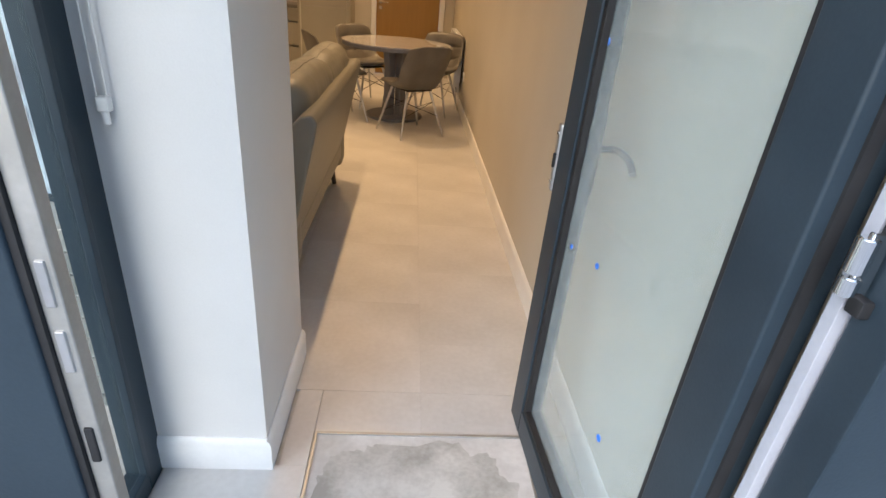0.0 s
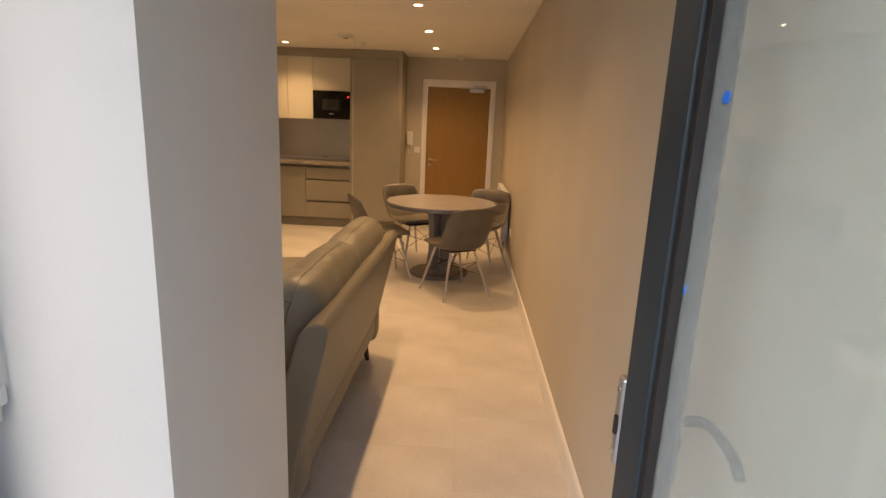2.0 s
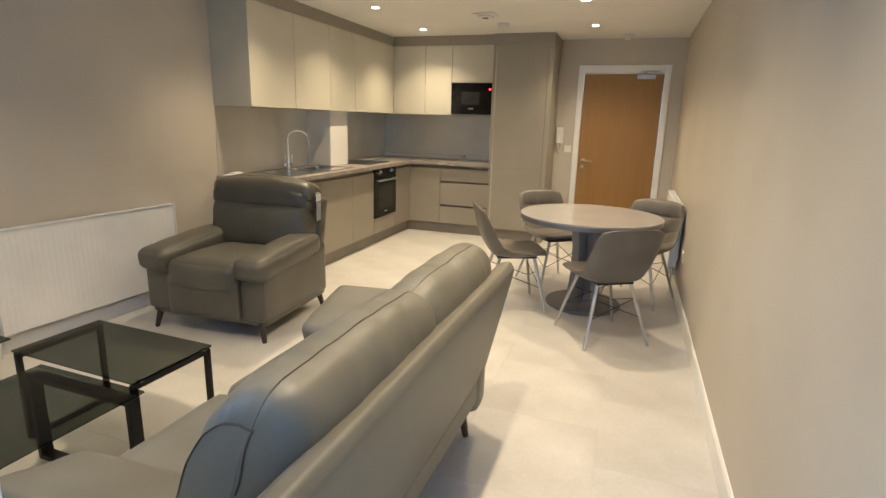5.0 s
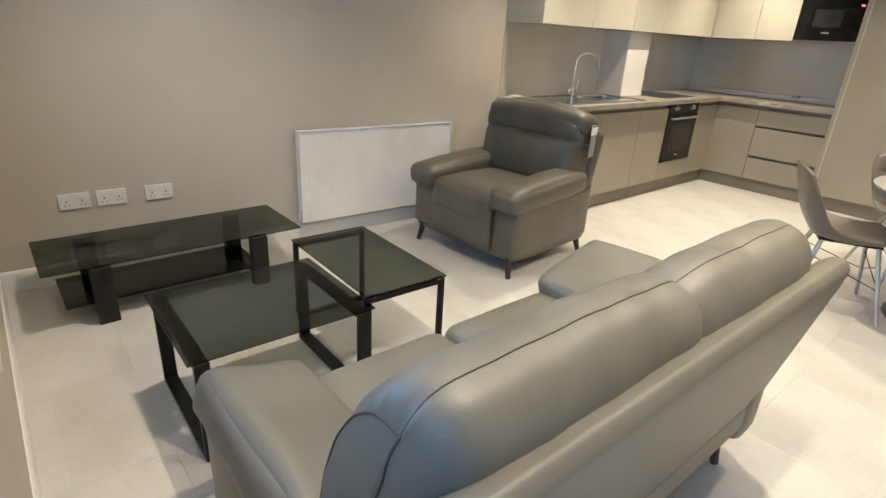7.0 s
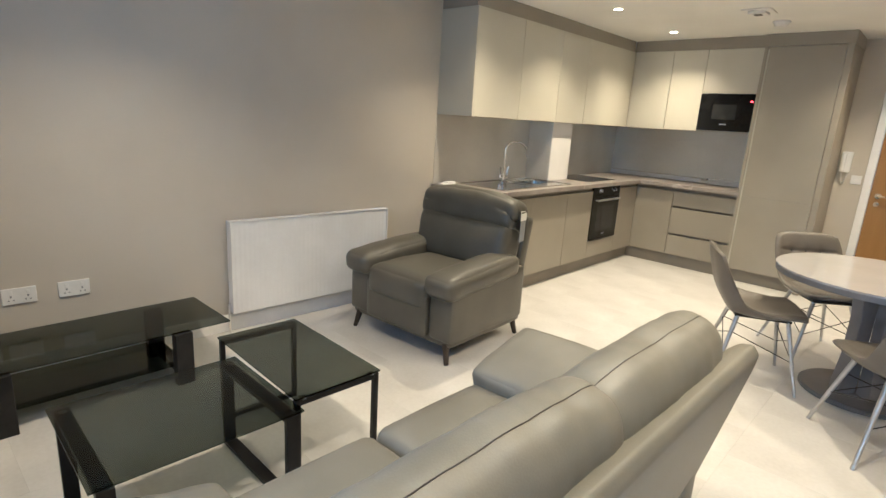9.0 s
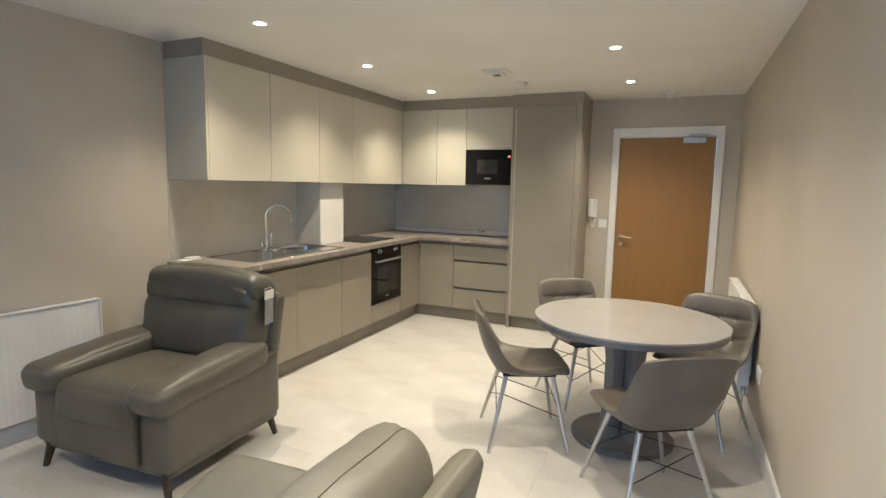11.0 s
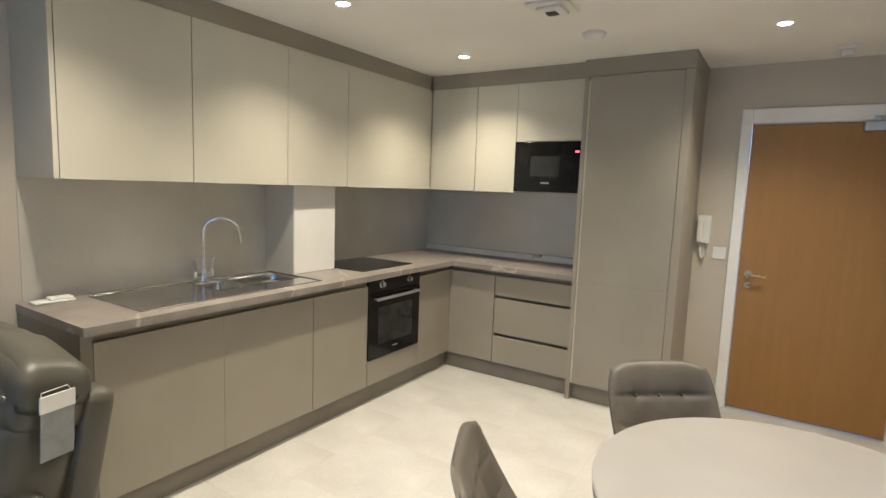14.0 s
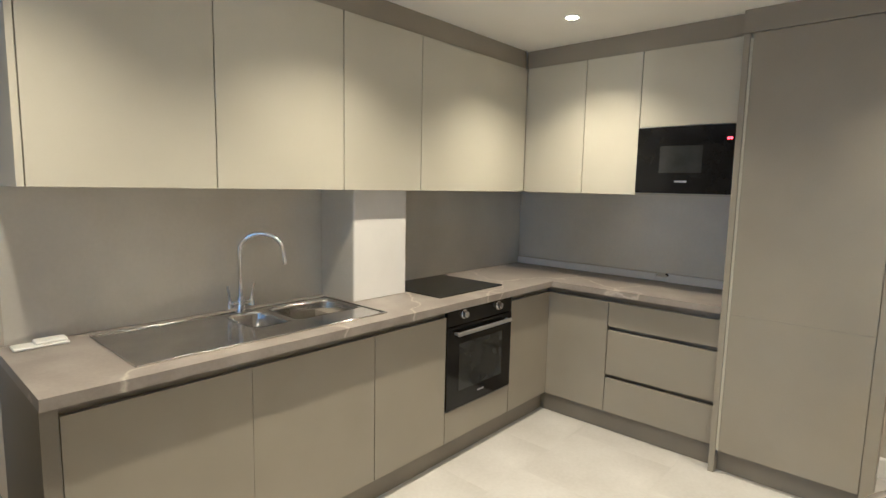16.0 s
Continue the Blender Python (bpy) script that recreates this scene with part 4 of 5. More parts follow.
def radiator(name, m, length, height, label, lift):
    """Steel panel radiator, lying along its own y with its face to +x."""
    r = thing(name, m, label, "radiator")
    n = int(length / 0.034)
    prof = [(0.076, 0.0), (0.076, length)]
    face = [(0.082, length), (0.082, length - 0.02)]
    for k in range(n - 1, -1, -1):
        y = 0.03 + (length - 0.06) * k / (n - 1)
        face += [(0.0822, y + 0.011), (0.0842, y + 0.007), (0.0842, y - 0.007), (0.0822, y - 0.011)]
    face += [(0.082, 0.02), (0.082, 0.0)]
    bm = bmesh.new()
    # pressed face: ribs fade out at the top and bottom rails
    rows = [(0.0, 0.0), (0.024, 0.0), (0.040, 1.0), (height - 0.045, 1.0), (height - 0.028, 0.0), (height - 0.004, 0.0)]
    grid = [[bm.verts.new((0.082 + (x - 0.082) * g, y, z)) for x, y in face] for z, g in rows]
    back = [[bm.verts.new((0.076, y, z)) for y in (length, 0.0)] for z in (0.0, height - 0.004)]
    for g0, g1 in zip(grid, grid[1:]):
        for q in range(len(face) - 1):
            bm.faces.new((g0[q], g0[q + 1], g1[q + 1], g1[q]))
    bm.faces.new((back[0][0], back[0][1], back[1][1], back[1][0]))
    bm.faces.new([*grid[0], back[0][1], back[0][0]])
    bm.faces.new([*grid[-1], back[1][1], back[1][0]])
    bm.faces.new([*[g[0] for g in grid], back[1][0], back[0][0]])
    bm.faces.new([*[g[-1] for g in grid], back[1][1], back[0][1]])
    part("front_panel", bm, TRIM, r, smooth=40)
    part("rear_panel", boxes((0.030, 0.036, 0.004, length - 0.004, 0.012, height - 0.02), r=0.002), TRIM, r)
    part("side_cover", boxes((0.026, 0.092, -0.006, 0.004, 0.004, height + 0.002), r=0.002), TRIM, r)
    part("side_cover", boxes((0.026, 0.092, length - 0.004, length + 0.006, 0.004, height + 0.002), r=0.002), TRIM, r)
    bm = boxes((0.028, 0.090, 0.004, length - 0.004, height - 0.004, height - 0.001))
    for k in range(int(length / 0.022)):
        box(bm, 0.034, 0.084, 0.012 + k * 0.022, 0.018 + k * 0.022, height - 0.001, height + 0.002)
    part("top_grille", bm, TRIM, r, smooth=False)
    for s in (-0.02, length + 0.02):
        bm = bmesh.new()
        cyl(bm, (0.058, s, 0.035), (0.058, s + (0.03 if s < 0 else -0.03), 0.035), 0.010, seg=14)
        cyl(bm, (0.058, s, 0.02), (0.058, s, 0.075), 0.014, seg=16, bev=0.003)
        cyl(bm, (0.058, s, -lift), (0.058, s, 0.02), 0.0075, seg=12)
        part("valve", bm, CHROME, r, "chrome radiator valve and pipe")
    for s in (0.15, length - 0.18):
        part("bracket", boxes((0.0, 0.03, s, s + 0.03, 0.1, height - 0.1)), TRIM, r, smooth=False)
    return r


radiator("radiator", Matrix.Translation((left_wall(1.86), 1.86, 0.138)) @ Matrix.Rotation(-left_ang, 4, "Z"), 1.25, 0.625, "white steel panel radiator on the living room wall", 0.138)
radiator("radiator", Matrix.Translation((RIGHT, 5.95, 0.18)) @ Matrix.Rotation(math.pi, 4, "Z"), 1.10, 0.62, "white steel panel radiator beside the dining table", 0.18)

# ---- living room furniture ----
def loop_frame(bm, p0, p1, h, w, t):
    """A closed flat-bar loop standing between p0 and p1: two uprights, top and floor bars."""
    p0, p1 = Vector((*p0, 0)), Vector((*p1, 0))
    if abs(p1.x - p0.x) > abs(p1.y - p0.y):
        y = p0.y
        box(bm, p0.x, p0.x + t, y - w / 2, y + w / 2, 0, h, r=0.002)
        box(bm, p1.x - t, p1.x, y - w / 2, y + w / 2, 0, h, r=0.002)
        box(bm, p0.x + t, p1.x - t, y - w / 2, y + w / 2, 0, t, r=0.002)
        box(bm, p0.x + t, p1.x - t, y - w / 2, y + w / 2, h - t, h, r=0.002)


def loop_table(name, m, sx, sy, h, label, inset, w=0.05, t=0.022):
    tb = thing(name, m, label, "table", "nest of glass tables")
    for s in (-1, 1):
        bm = bmesh.new()
        loop_frame(bm, (-sx / 2 + 0.004, s * (sy / 2 - inset)), (sx / 2 - 0.004, s * (sy / 2 - inset)), h - 0.016, w, t)
        part("leg_frame", bm, BLACK_METAL, tb)
        for q in (-1, 1):
            bm = bmesh.new()
            cyl(bm, (q * (sx / 2 - 0.04), s * (sy / 2 - inset), h - 0.016), (q * (sx / 2 - 0.04), s * (sy / 2 - inset), h - 0.010), 0.014, seg=18)
            part("glass_pad", bm, CHROME, tb)
    part("glass_top", boxes((-sx / 2, sx / 2, -sy / 2, sy / 2, h - 0.0095, h), r=0.0025), SMOKED, tb, "smoked glass top")
    return tb


loop_table("coffee_table", pose(-2.449, 0.988, 0, 0, 0, -1), 0.578, 0.69, 0.405, "black framed coffee table with smoked glass top", 0.045)
loop_table("side_table", pose(-2.556, 1.531, 0, 0, 0, 88), 0.40, 0.725, 0.43, "small black framed side table with smoked glass top", 0.017, w=0.024)
TV = thing("low_table", pose(-3.64, 0.99, 0, 0, 0, 0), "long low television table with smoked glass top", "table")
part("glass_top", boxes((-0.25, 0.25, -0.63, 0.63, 0.290, 0.300), r=0.0025), SMOKED, TV, "smoked glass top")
part("glass_shelf", boxes((-0.20, 0.20, -0.56, 0.40, 0.085, 0.093), r=0.0025), SMOKED, TV, "smoked glass lower shelf")
for s in (-0.40, 0.37):
    bm = boxes((-0.22, -0.165, s - 0.045, s + 0.045, 0.0, 0.2895), (0.215, 0.27, s - 0.045, s + 0.045, 0.0, 0.2895), (-0.165, 0.215, s - 0.03, s + 0.03, 0.05, 0.084), r=0.003)
    part("leg_frame", bm, BLACK_METAL, TV)


def leg(bm, x, y, z, dx, dy, r0=0.022, r1=0.014):
    cyl(bm, (x, y, z), (x + dx, y + dy, 0.0), r0, r1, seg=14, bev=0.002)


# sofa: local x is its depth (back at +x), local y its length
SOFA = thing("sofa", pose(-1.375, 1.385, 0, 0, 0, -0.6), "two-seat taupe leather sofa with piped back cushions and padded arms", "sofa")
L2 = 0.83
bm = bmesh.new()
prism(bm, [(-0.40, 0.13), (0.285, 0.13), (0.33, 0.20), (0.33, 0.30), (-0.42, 0.30), (-0.42, 0.16)], -L2 + 0.10, L2 - 0.10, r=0.012)
part("base", bm, LEATHER, SOFA)
bm = bmesh.new()
prism(bm, [(0.215, 0.13), (0.290, 0.13), (0.435, 0.76), (0.445, 0.815), (0.425, 0.845), (0.385, 0.838), (0.345, 0.80), (0.19, 0.28)], -L2, L2, r=0.012, seg=3)
part("back_panel", bm, LEATHER, SOFA)
CL, CHX, CHZ = 0.768, 0.130, 0.285


def roll_at(a, t, side, grow=1.0):
    """A point of the back cushion: a round the section, t along it (-1 to 1), side: the piped end."""
    ca, sa, n = math.cos(a), math.sin(a), 2.7
    rad = (abs(ca) ** n + abs(sa) ** n) ** (-1 / n)
    f = (1 - 0.05 * abs(t) ** 12) * (1 + 0.03 * (1 - t * t)) * grow
    p = Vector((rad * ca * CHX * f, t * CL / 2, rad * sa * CHZ * f))
    # towards the piped end the back swings forward to a narrow flat end panel
    end = max(0.0, t * side - 0.55) / 0.45
    if ca > 0:
        p.x -= rad * ca * CHX * 1.05 * end ** 3.2
    p.z -= 0.065 * end ** 3 * max(0.0, sa)
    p.y -= side * 0.055 * end ** 2 * (0.35 + 0.65 * max(0.0, sa))
    near = max(0.0, t * side - 0.70) / 0.30
    pucker = 0.010 * near ** 1.5 * max(0.0, 1 - near ** 6) * math.sin(17 * a + 5 * math.sin(3 * a)) * (sa > 0.1)
    crease = 0.007 * noise.noise(Vector((p.x * 5, p.y * 9, p.z * 6)) + Vector((side * 4, 0, 0))) + 0.003 * noise.noise(Vector((p.x * 16, p.y * 22, p.z * 14)))
    return p + Vector((ca, 0, sa)) * (pucker + crease)


def roll(side, nu=72, nt=64):
    bm = bmesh.new()
    rings = [[bm.verts.new(roll_at(2 * math.pi * i / nu, math.sin((-1 + 2 * k / nt) * math.pi / 2), side)) for i in range(nu)] for k in range(nt + 1)]
    for p, q in zip(rings, rings[1:]):
        for i in range(nu):
            bm.faces.new((p[i], p[(i + 1) % nu], q[(i + 1) % nu], q[i]))
    for ring, t in ((rings[0], -1), (rings[-1], 1)):
        mid = [bm.verts.new(Vector((v.co.x * 0.55, v.co.y + t * 0.012, v.co.z * 0.55))) for v in ring]
        for i in range(nu):
            bm.faces.new((ring[i], ring[(i + 1) % nu], mid[(i + 1) % nu], mid[i]))
        bm.faces.new(mid)
    return bm


for s in (-1, 1):
    m = Matrix.Translation((0.235, s * CL / 2, 0.665)) @ Matrix.Rotation(radians(14), 4, "Y")
    bc = part("back_cushion", moved(roll(s), m), LEATHER, SOFA, smooth=75)
    for k, (t, a0, a1) in enumerate(((s * 0.992, 20, 215),)):
        pts = [m @ roll_at(radians(a0 + (a1 - a0) * q / 30), t, s, 1.012) for q in range(31)]
        part("piping", tube(bmesh.new(), pts, 0.0026, seg=8), PIPING, bc)
    pts = [m @ roll_at(radians(92), t * 0.985, s, 1.002) for t in ((-1 + 2 * k / 30) for k in range(31))]
    part("seam", tube(bmesh.new(), pts, 0.0015, seg=6), PIPING, bc)
    bm = moved(pad(0.60, L2 - 0.175, 0.16, 0.055, (0.02, 0.0, 0.022), cuts=11, wrinkle=0.004, seed=s + 3), Matrix.Translation((-0.175, s * (L2 - 0.17) / 2, 0.375)))
    part("seat_cushion", bm, LEATHER, SOFA, smooth=180)
    # arm: leaning side panel and a padded top
    bm = moved(pad(0.80, 0.16, 0.40, 0.05, (0.0, 0.015, 0.0), cuts=7, wrinkle=0.003), Matrix.Translation((-0.06, 0.76 if s > 0 else -0.725, 0.33)))
    part("arm_panel", bm, LEATHER, SOFA, smooth=180)
    am = Matrix.Translation((-0.115 if s > 0 else -0.095, 0.695 if s > 0 else -0.675, 0.520)) @ Matrix.Rotation(radians(-2), 4, "Y") @ Matrix.Rotation(radians(15 * s), 4, "X")
    bm = moved(pad(0.72, 0.40 if s > 0 else 0.30, 0.13, 0.042, (0.012, 0.008, 0.020), cuts=15, wrinkle=0.006, seed=s * 2), am)
    ap = part("arm_pad", bm, LEATHER, SOFA, smooth=180)
    bm = bmesh.new()
    tube(bm, [am @ Vector((-0.33 + 0.66 * k / 12, s * (0.185 if s > 0 else 0.135), -0.045)) for k in range(13)], 0.0035, seg=6)
    part("piping", bm, PIPING, ap)
for x, dx in ((-0.36, -0.02), (0.26, 0.02)):
    for s in (-1, 1):
        bm = bmesh.new()
        leg(bm, x, s * (L2 - 0.13), 0.14, dx, s * 0.02)
        part("leg", bm, WOOD_LEG, SOFA, "dark wooden foot")

# armchair: local -y is its front
def sloped(bm, drop, half):
    """Lets the upper half of a cushion sink towards its two ends."""
    for v in bm.verts:
        if v.co.z > 0:
            v.co.z -= drop * min(1.0, abs(v.co.x) / half) ** 3
    return bm


AC = thing("armchair", pose(-3.065, 2.985, 0, 0, 0, 3), "taupe leather armchair with padded arms and grey tag, shade in its colour", "armchair")
part("base", moved(pad(0.90, 0.78, 0.28, 0.022, (0.0, 0.008, 0), cuts=5), Matrix.Translation((0, 0.0, 0.245))), LEATHER_SHADED, AC, smooth=180)
bm = moved(pad(0.545, 0.62, 0.21, 0.06, (0.0, 0.02, 0.035), cuts=11, wrinkle=0.004), Matrix.Translation((0, -0.135, 0.405)))
seat = part("seat_cushion", bm, LEATHER_SHADED, AC, smooth=180)
part("seat_front", moved(pad(0.548, 0.08, 0.26, 0.02, (0, 0.014, 0), cuts=9), Matrix.Translation((0, -0.395, 0.275))), LEATHER_SHADED, AC, smooth=180)
bm = bmesh.new()
tube(bm, [(-0.255, -0.41, 0.44), (-0.257, -0.425, 0.30), (-0.25, -0.43, 0.175), (0, -0.436, 0.158), (0.25, -0.43, 0.175), (0.257, -0.425, 0.30), (0.255, -0.41, 0.44)], 0.004, seg=6)
part("piping", bm, PIPING, seat)
bmr = Matrix.Translation((0, 0.315, 0.625)) @ Matrix.Rotation(radians(-13), 4, "X")
part("back_shell", moved(pad(0.86, 0.10, 0.62, 0.03, (0, 0.01, 0), cuts=5), Matrix.Translation((0, 0.405, 0.545)) @ Matrix.Rotation(radians(-12), 4, "X")), LEATHER_SHADED, AC, smooth=180)
part("lumbar_cushion", moved(pad(0.82, 0.22, 0.36, 0.06, (0.0, 0.040, 0.01), cuts=17, wrinkle=0.009, seed=2), bmr @ Matrix.Translation((0, -0.030, 0.0))), LEATHER_SHADED, AC, smooth=180)
part("head_cushion", moved(sloped(pad(0.845, 0.21, 0.25, 0.055, (0.0, 0.030, 0.012), cuts=17, wrinkle=0.009, seed=7), 0.055, 0.42), bmr @ Matrix.Translation((0, -0.030, 0.247))), LEATHER_SHADED, AC, smooth=180)
for s in (-1, 1):
    part("arm_panel", moved(pad(0.19, 0.80, 0.38, 0.028, (0.006, 0.0, 0), cuts=6), Matrix.Translation((s * 0.372, -0.01, 0.33))), LEATHER_SHADED, AC, smooth=180)
    am = Matrix.Translation((s * 0.372, -0.085, 0.515)) @ Matrix.Rotation(radians(4), 4, "X")
    ap = part("arm_pad", moved(pad(0.235, 0.75, 0.145, 0.05, (0.006, 0.012, 0.022), cuts=16, wrinkle=0.006, seed=s), am), LEATHER_SHADED, AC, smooth=180)
    bm = bmesh.new()
    tube(bm, [am @ Vector((s * 0.100, -0.30 + 0.60 * k / 12, -0.052)) for k in range(13)], 0.0035, seg=6)
    part("piping", bm, PIPING, ap)
    for y, dy in ((-0.37, -0.02), (0.36, 0.02)):
        bm = bmesh.new()
        leg(bm, s * 0.40, y, 0.13, s * 0.03, dy, 0.024, 0.015)
        part("leg", bm, WOOD_LEG, AC, "dark wooden foot")
tm = Matrix.Translation((0.447, 0.325, 0.795)) @ Matrix.Rotation(radians(104), 4, "Z") @ Matrix.Rotation(radians(3), 4, "Y")
tag = part("tag", moved(boxes((-0.052, 0.052, -0.002, 0.002, -0.10, 0.055), r=0.001), tm), TAG, AC, "grey swing tag")
part("tag_label", moved(boxes((-0.054, 0.054, -0.0035, 0.0035, 0.045, 0.095), r=0.001), tm), PLASTIC, tag, "white tag header")
part("tag_loop", moved(tube(bmesh.new(), [(-0.05, 0, 0.09), (-0.045, 0.006, 0.105), (0.035, 0.006, 0.108), (0.045, 0, 0.09)], 0.0018, seg=6), tm), PLASTIC, tag)

# ---- dining set ----
TABLE = thing("dining_table", pose(-0.745, 4.28, 0), "round pale grey dining table on a dark grey pedestal", "table")
bm = bmesh.new()
cyl(bm, (0, 0, 0.738), (0, 0, 0.75), 0.55, seg=96, bev=0.003)
part("tabletop", bm, TABLE_TOP, TABLE, smooth=40)
bm = bmesh.new()
cyl(bm, (0, 0, 0.706), (0, 0, 0.7375), 0.546, seg=96, bev=0.003)
part("edge_band", bm, TABLE_GREY, TABLE, "darker grey rim below the top", smooth=40)
bm = bmesh.new()
cyl(bm, (0, 0, 0.0), (0, 0, 0.028), 0.30, seg=72, bev=0.008)
part("base_plate", bm, TABLE_GREY, TABLE, smooth=40)
for k in range(4):
    a = radians(45 + 90 * k)
    bm = bmesh.new()
    prism(bm, [(0.045, 0.028), (0.150, 0.028), (0.120, 0.25), (0.120, 0.50), (0.150, 0.7055), (0.04, 0.7055)], -0.042, 0.042, r=0.006)
    bm.transform(Matrix.Rotation(a, 4, "Z"))
    part("column", bm, TABLE_GREY, TABLE)


def shell_point(u, v):
    """The chair's tub shell: u from -1 to 1 across, v from 0 (front of the seat) to 1 (top of the back)."""
    if v < 0.46:
        q = v / 0.46
        mid_y, mid_z = 0.235 - 0.41 * q, 0.468 - 0.030 * math.sin(q * math.pi * 0.9) - 0.014 * q
        rim_y, rim_z = 0.212 - 0.337 * q, 0.466 + 0.022 * q + 0.030 * q ** 6
        w = 0.212 + 0.024 * math.sin(q * math.pi * 0.75)
    else:
        q = (v - 0.46) / 0.54
        mid_y = -0.175 - 0.045 * math.sin(min(q, 0.5) * math.pi) - 0.10 * q
        mid_z = 0.4448 + 0.03 * q + 0.345 * q ** 1.05
        rim_y, rim_z = -0.125 - 0.162 * q ** 0.85, 0.518 + 0.275 * q
        w = 0.229 + 0.006 * math.sin(q * math.pi) - 0.016 * q ** 6
    k = abs(u) ** 4.6
    return Vector((u * w, mid_y + (rim_y - mid_y) * k, mid_z + (rim_z - mid_z) * k))


def dining_chair(m):
    ch = thing("dining_chair", m, "taupe leather shell dining chair with tufted back and metal legs", "chair", "chairs round the dining table")
    NU, NV = 30, 64
    bm = bmesh.new()
    top, low = [], []
    tuft = [(u, v) for v in (0.62, 0.81) for u in (-0.45, 0.0, 0.45)]
    for j in range(NV + 1):
        rt, rl = [], []
        for i in range(NU + 1):
            u, v = -1 + 2 * i / NU, j / NV
            p = shell_point(u, v)
            du = shell_point(min(u + 0.02, 1), v) - shell_point(max(u - 0.02, -1), v)
            dv = shell_point(u, min(v + 0.02, 1)) - shell_point(u, max(v - 0.02, 0))
            nrm = dv.cross(du).normalized()
            edge = max(0.0, 1 - max(abs(u), abs(2 * v - 1)) ** 6)
            th = 0.008 + 0.026 * edge ** 0.5
            puff = 0.0
            if v > 0.5:
                for tu, tv in tuft:
                    d2 = ((u - tu) / 0.16) ** 2 + ((v - tv) / 0.055) ** 2
                    puff -= 0.014 * math.exp(-d2)
                for tv in (0.62, 0.81):
                    puff -= 0.011 * math.exp(-((v - tv) / 0.014) ** 2) * max(0.0, 1 - abs(u) ** 8)
            rt.append(bm.verts.new(p + nrm * (th + puff)))
            rl.append(bm.verts.new(p - nrm * 0.008))
        top.append(rt), low.append(rl)
    for j in range(NV):
        for i in range(NU):
            bm.faces.new((top[j][i], top[j][i + 1], top[j + 1][i + 1], top[j + 1][i]))
            bm.faces.new((low[j][i], low[j + 1][i], low[j + 1][i + 1], low[j][i + 1]))
    rim = [(0, i) for i in range(NU)] + [(j, NU) for j in range(NV)] + [(NV, i) for i in range(NU, 0, -1)] + [(j, 0) for j in range(NV, 0, -1)]
    for a, b in zip(rim, rim[1:] + rim[:1]):
        bm.faces.new((top[a[0]][a[1]], low[a[0]][a[1]], low[b[0]][b[1]], top[b[0]][b[1]]))
    shell = part("shell", bm, CHAIR_LEATHER, ch, smooth=70)
    pts = [shell_point(u, 0.0) for u in (-1, -0.5, 0, 0.5, 1)] + [shell_point(1, k / 24) for k in range(1, 25)]
    pts += [shell_point(u, 1.0) for u in (0.5, 0, -0.5)] + [shell_point(-1, 1 - k / 24) for k in range(25)]
    part("rim_piping", tube(bmesh.new(), pts, 0.0042, seg=6), CHAIR_LEATHER, shell)
    for tu, tv in tuft:
        p = shell_point(tu, tv)
        du = shell_point(tu + 0.02, tv) - shell_point(tu - 0.02, tv)
        dv = shell_point(tu, tv + 0.02) - shell_point(tu, tv - 0.02)
        nn = dv.cross(du).normalized()
        b = bmesh.new()
        bmesh.ops.create_icosphere(b, subdivisions=2, radius=0.007)
        part("button", moved(b, Matrix.Translation(p + nn * 0.014)), PIPING, shell)
    feet, heads = [], []
    for sx in (-1, 1):
        for y0, y1 in ((0.14, 0.225), (-0.13, -0.235)):
            bm = bmesh.new()
            h, f = Vector((sx * 0.12, y0, 0.425)), Vector((sx * 0.235, y1, 0.0))
            cyl(bm, h, f, 0.014, 0.0095, seg=14)
            part("leg", bm, SILVER, ch, "brushed metal leg")
            heads.append(h.lerp(f, 0.25)), feet.append(h.lerp(f, 0.55))
    for p, q in ((feet[0], heads[2]), (heads[0], feet[2]), (feet[1], heads[3]), (heads[1], feet[3]), (feet[0], heads[1]), (feet[2], heads[3])):
        part("cross_brace", tube(bmesh.new(), [p, q], 0.0028, seg=8), BLACK_METAL, ch, "thin black brace")
    part("seat_frame", boxes((-0.135, 0.135, -0.15, 0.16, 0.415, 0.430), r=0.004), BLACK_METAL, ch)
    return ch


first = dining_chair(pose(-0.575, 3.64, 0, 0, 0, 32))
copy_thing(first, pose(-1.30, 4.04, 0, 0, 0, -65))
copy_thing(first, pose(-1.09, 4.82, 0, 0, 0, 219))
copy_thing(first, pose(-0.325, 4.63, 0, 0, 0, 158))

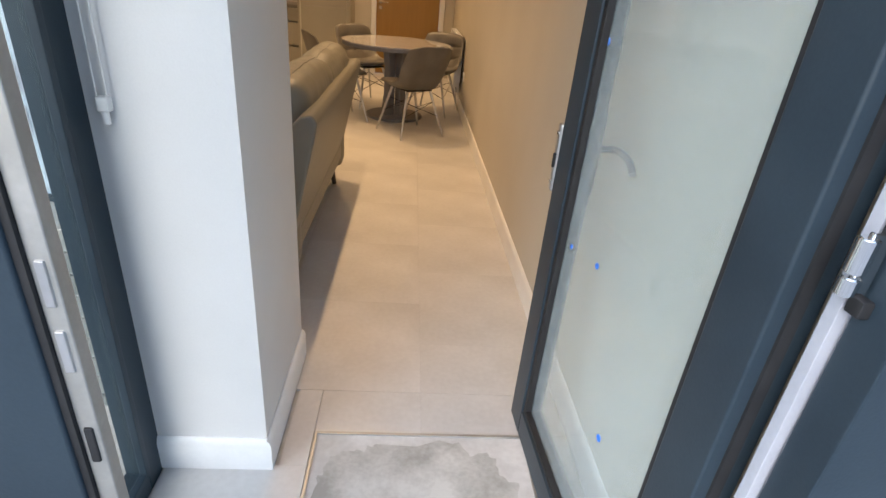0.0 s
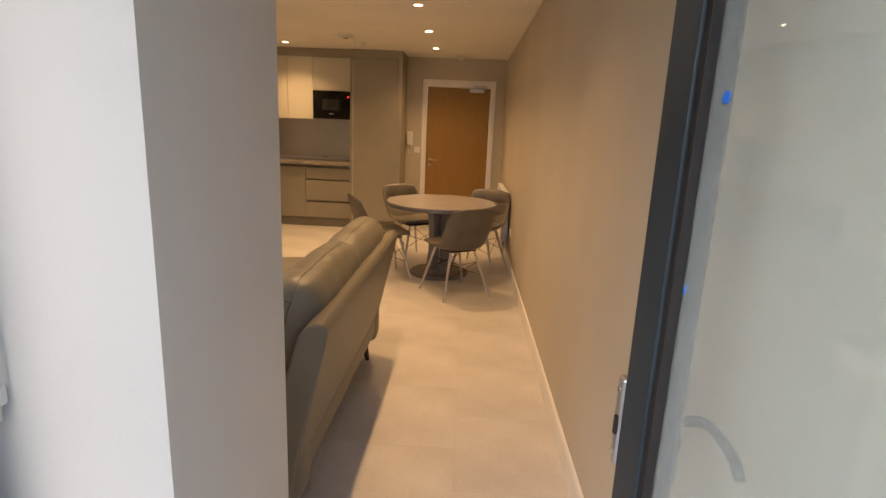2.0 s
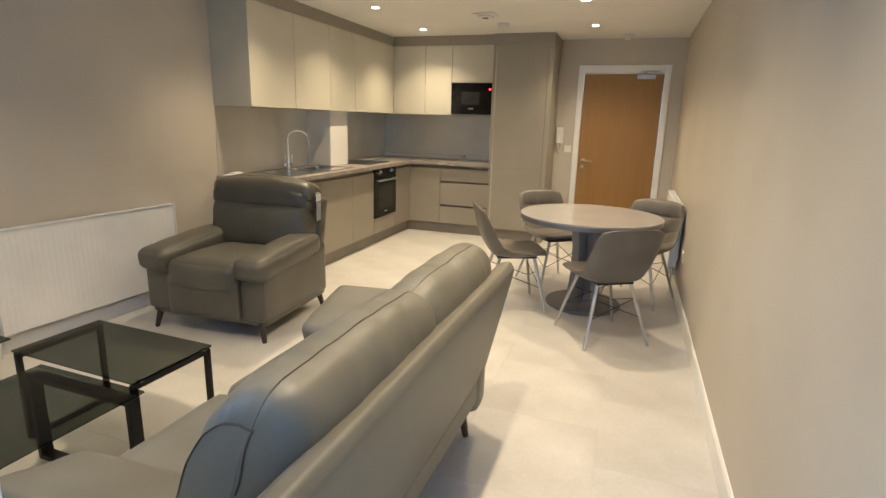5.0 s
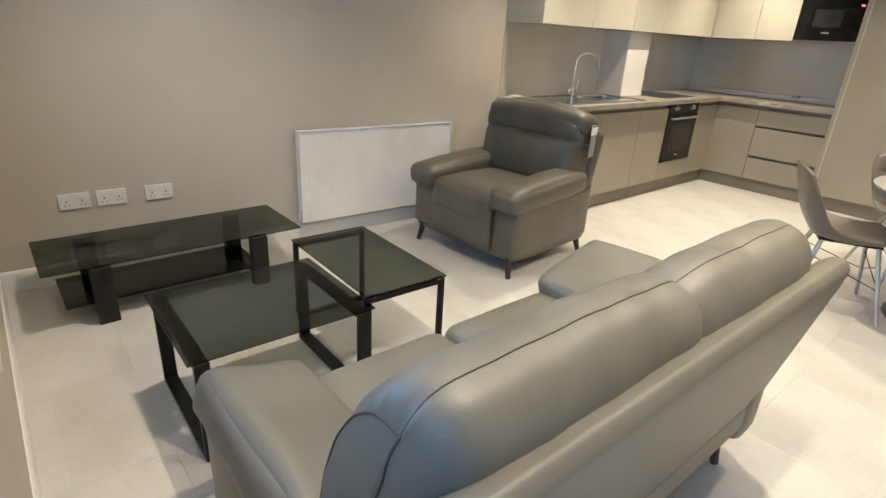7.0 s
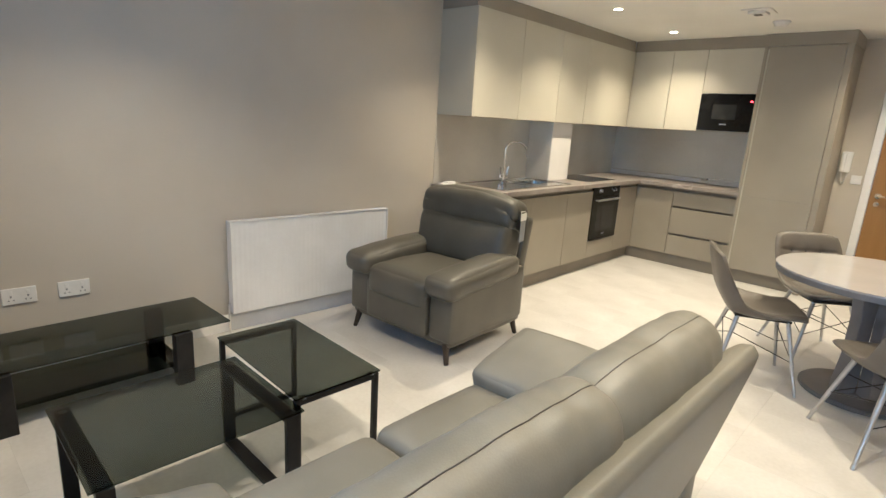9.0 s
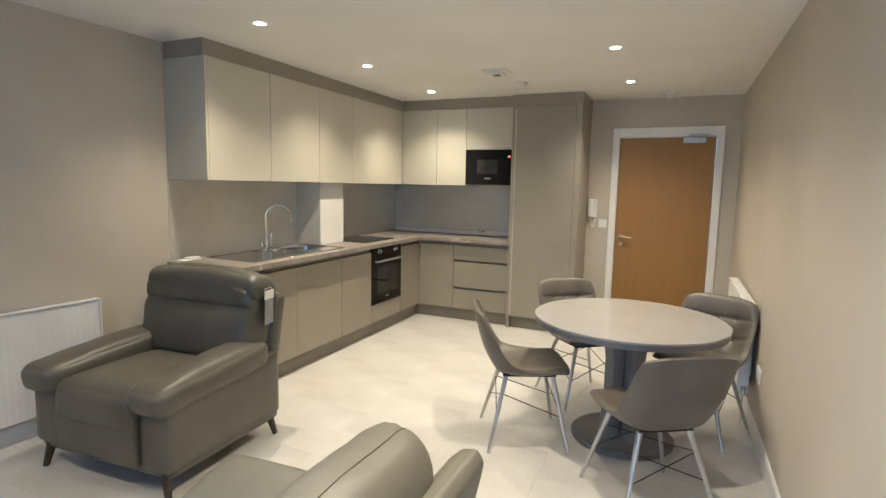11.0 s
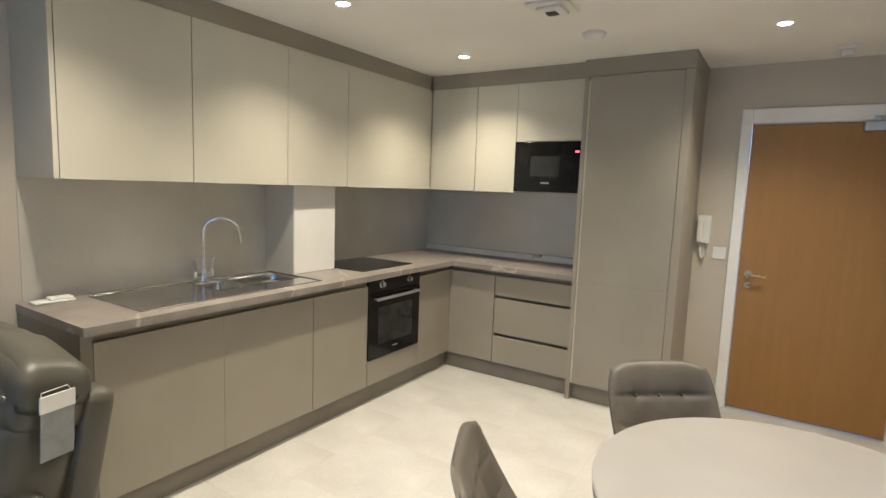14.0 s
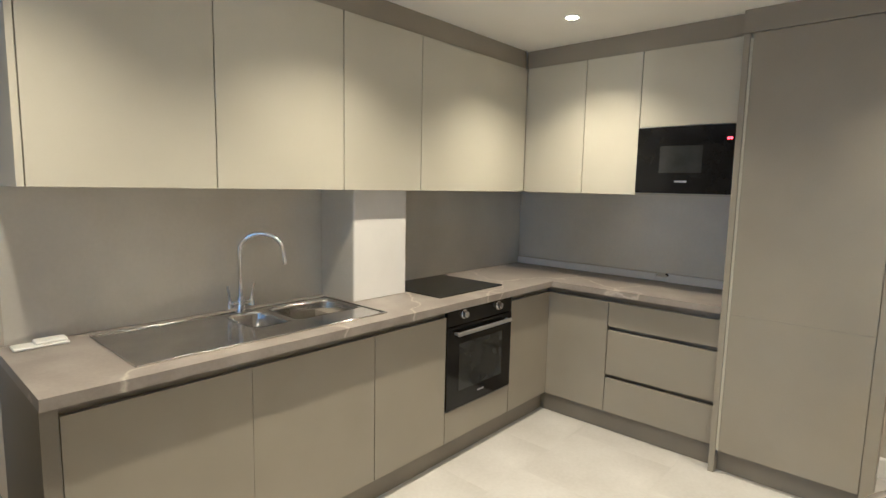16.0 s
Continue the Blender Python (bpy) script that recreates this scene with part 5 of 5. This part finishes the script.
# ---- pieces: floor tiles and outer bricks ----
floor_ob = bpy.data.objects["floor"]
TS, GAP = 0.60, 0.0005
tile_mesh = {}


def tile(x0, x1, y0, y1):
    key = (round(x1 - x0, 3), round(y1 - y0, 3))
    if key not in tile_mesh:
        w, d = key
        bm = boxes((GAP / 2, w - GAP / 2, GAP / 2, d - GAP / 2, -0.008, 0.0), r=0.0002, seg=1)
        me = bpy.data.meshes.new("tile")
        bm.to_mesh(me)
        bm.free()
        me.materials.append(TILE)
        tile_mesh[key] = me
    ob = new("tile", tile_mesh[key])
    ob.location = (x0, y0, 0.0)
    ob.parent = floor_ob


XA = [-4.10, -3.50, -2.90, -2.30, -1.70, -1.10, -0.50, 0.02]
for i, (x0, x1) in enumerate(zip(XA, XA[1:])):
    y = FRONT - 0.21 + (0.3 if i % 2 else 0.0) - 0.3
    while y < BACK:
        a, b = max(y, 0.0), min(y + TS, BACK)
        if b - a > 0.01:
            tile(x0, x1, a, b)
        y += TS
# porch floor round the mat well
tile(-1.255, -0.847, -0.93, -0.33)
tile(-0.93 + 0.083, -0.50, -0.193, -0.001)
tile(-0.50, 0.02, -0.193, -0.001)
tile(-0.93, -0.848, -0.33, -0.001)
tile(-0.153, 0.02, -0.93, -0.193)

outer = bpy.data.objects["wall_outer"]
brick_mesh = {}
for c in range(36):
    z = -0.03 + c * 0.0755
    x = -2.62 + (0.1125 if c % 2 else 0.0)
    while x < -1.345:
        w = min(0.215, -1.335 - x)
        in_window = WIN[2] - 0.06 < z < WIN[3]
        if in_window and x < WIN[1] + 0.035 and x + w > -2.42:
            if x + w > WIN[1] + 0.05:
                x, w = WIN[1] + 0.037, -1.335 - (WIN[1] + 0.037)
            else:
                x += 0.225
                continue
        key = round(w, 3)
        if key not in brick_mesh:
            bm = boxes((0, w, -0.010, 0.004, 0, 0.065), r=0.0025, seg=1)
            me = bpy.data.meshes.new("brick")
            bm.to_mesh(me)
            bm.free()
            me.materials.append(BRICK)
            brick_mesh[key] = me
        ob = new("brick", brick_mesh[key])
        ob.location = (x, -0.088, z)
        ob.parent = outer
        x += 0.225
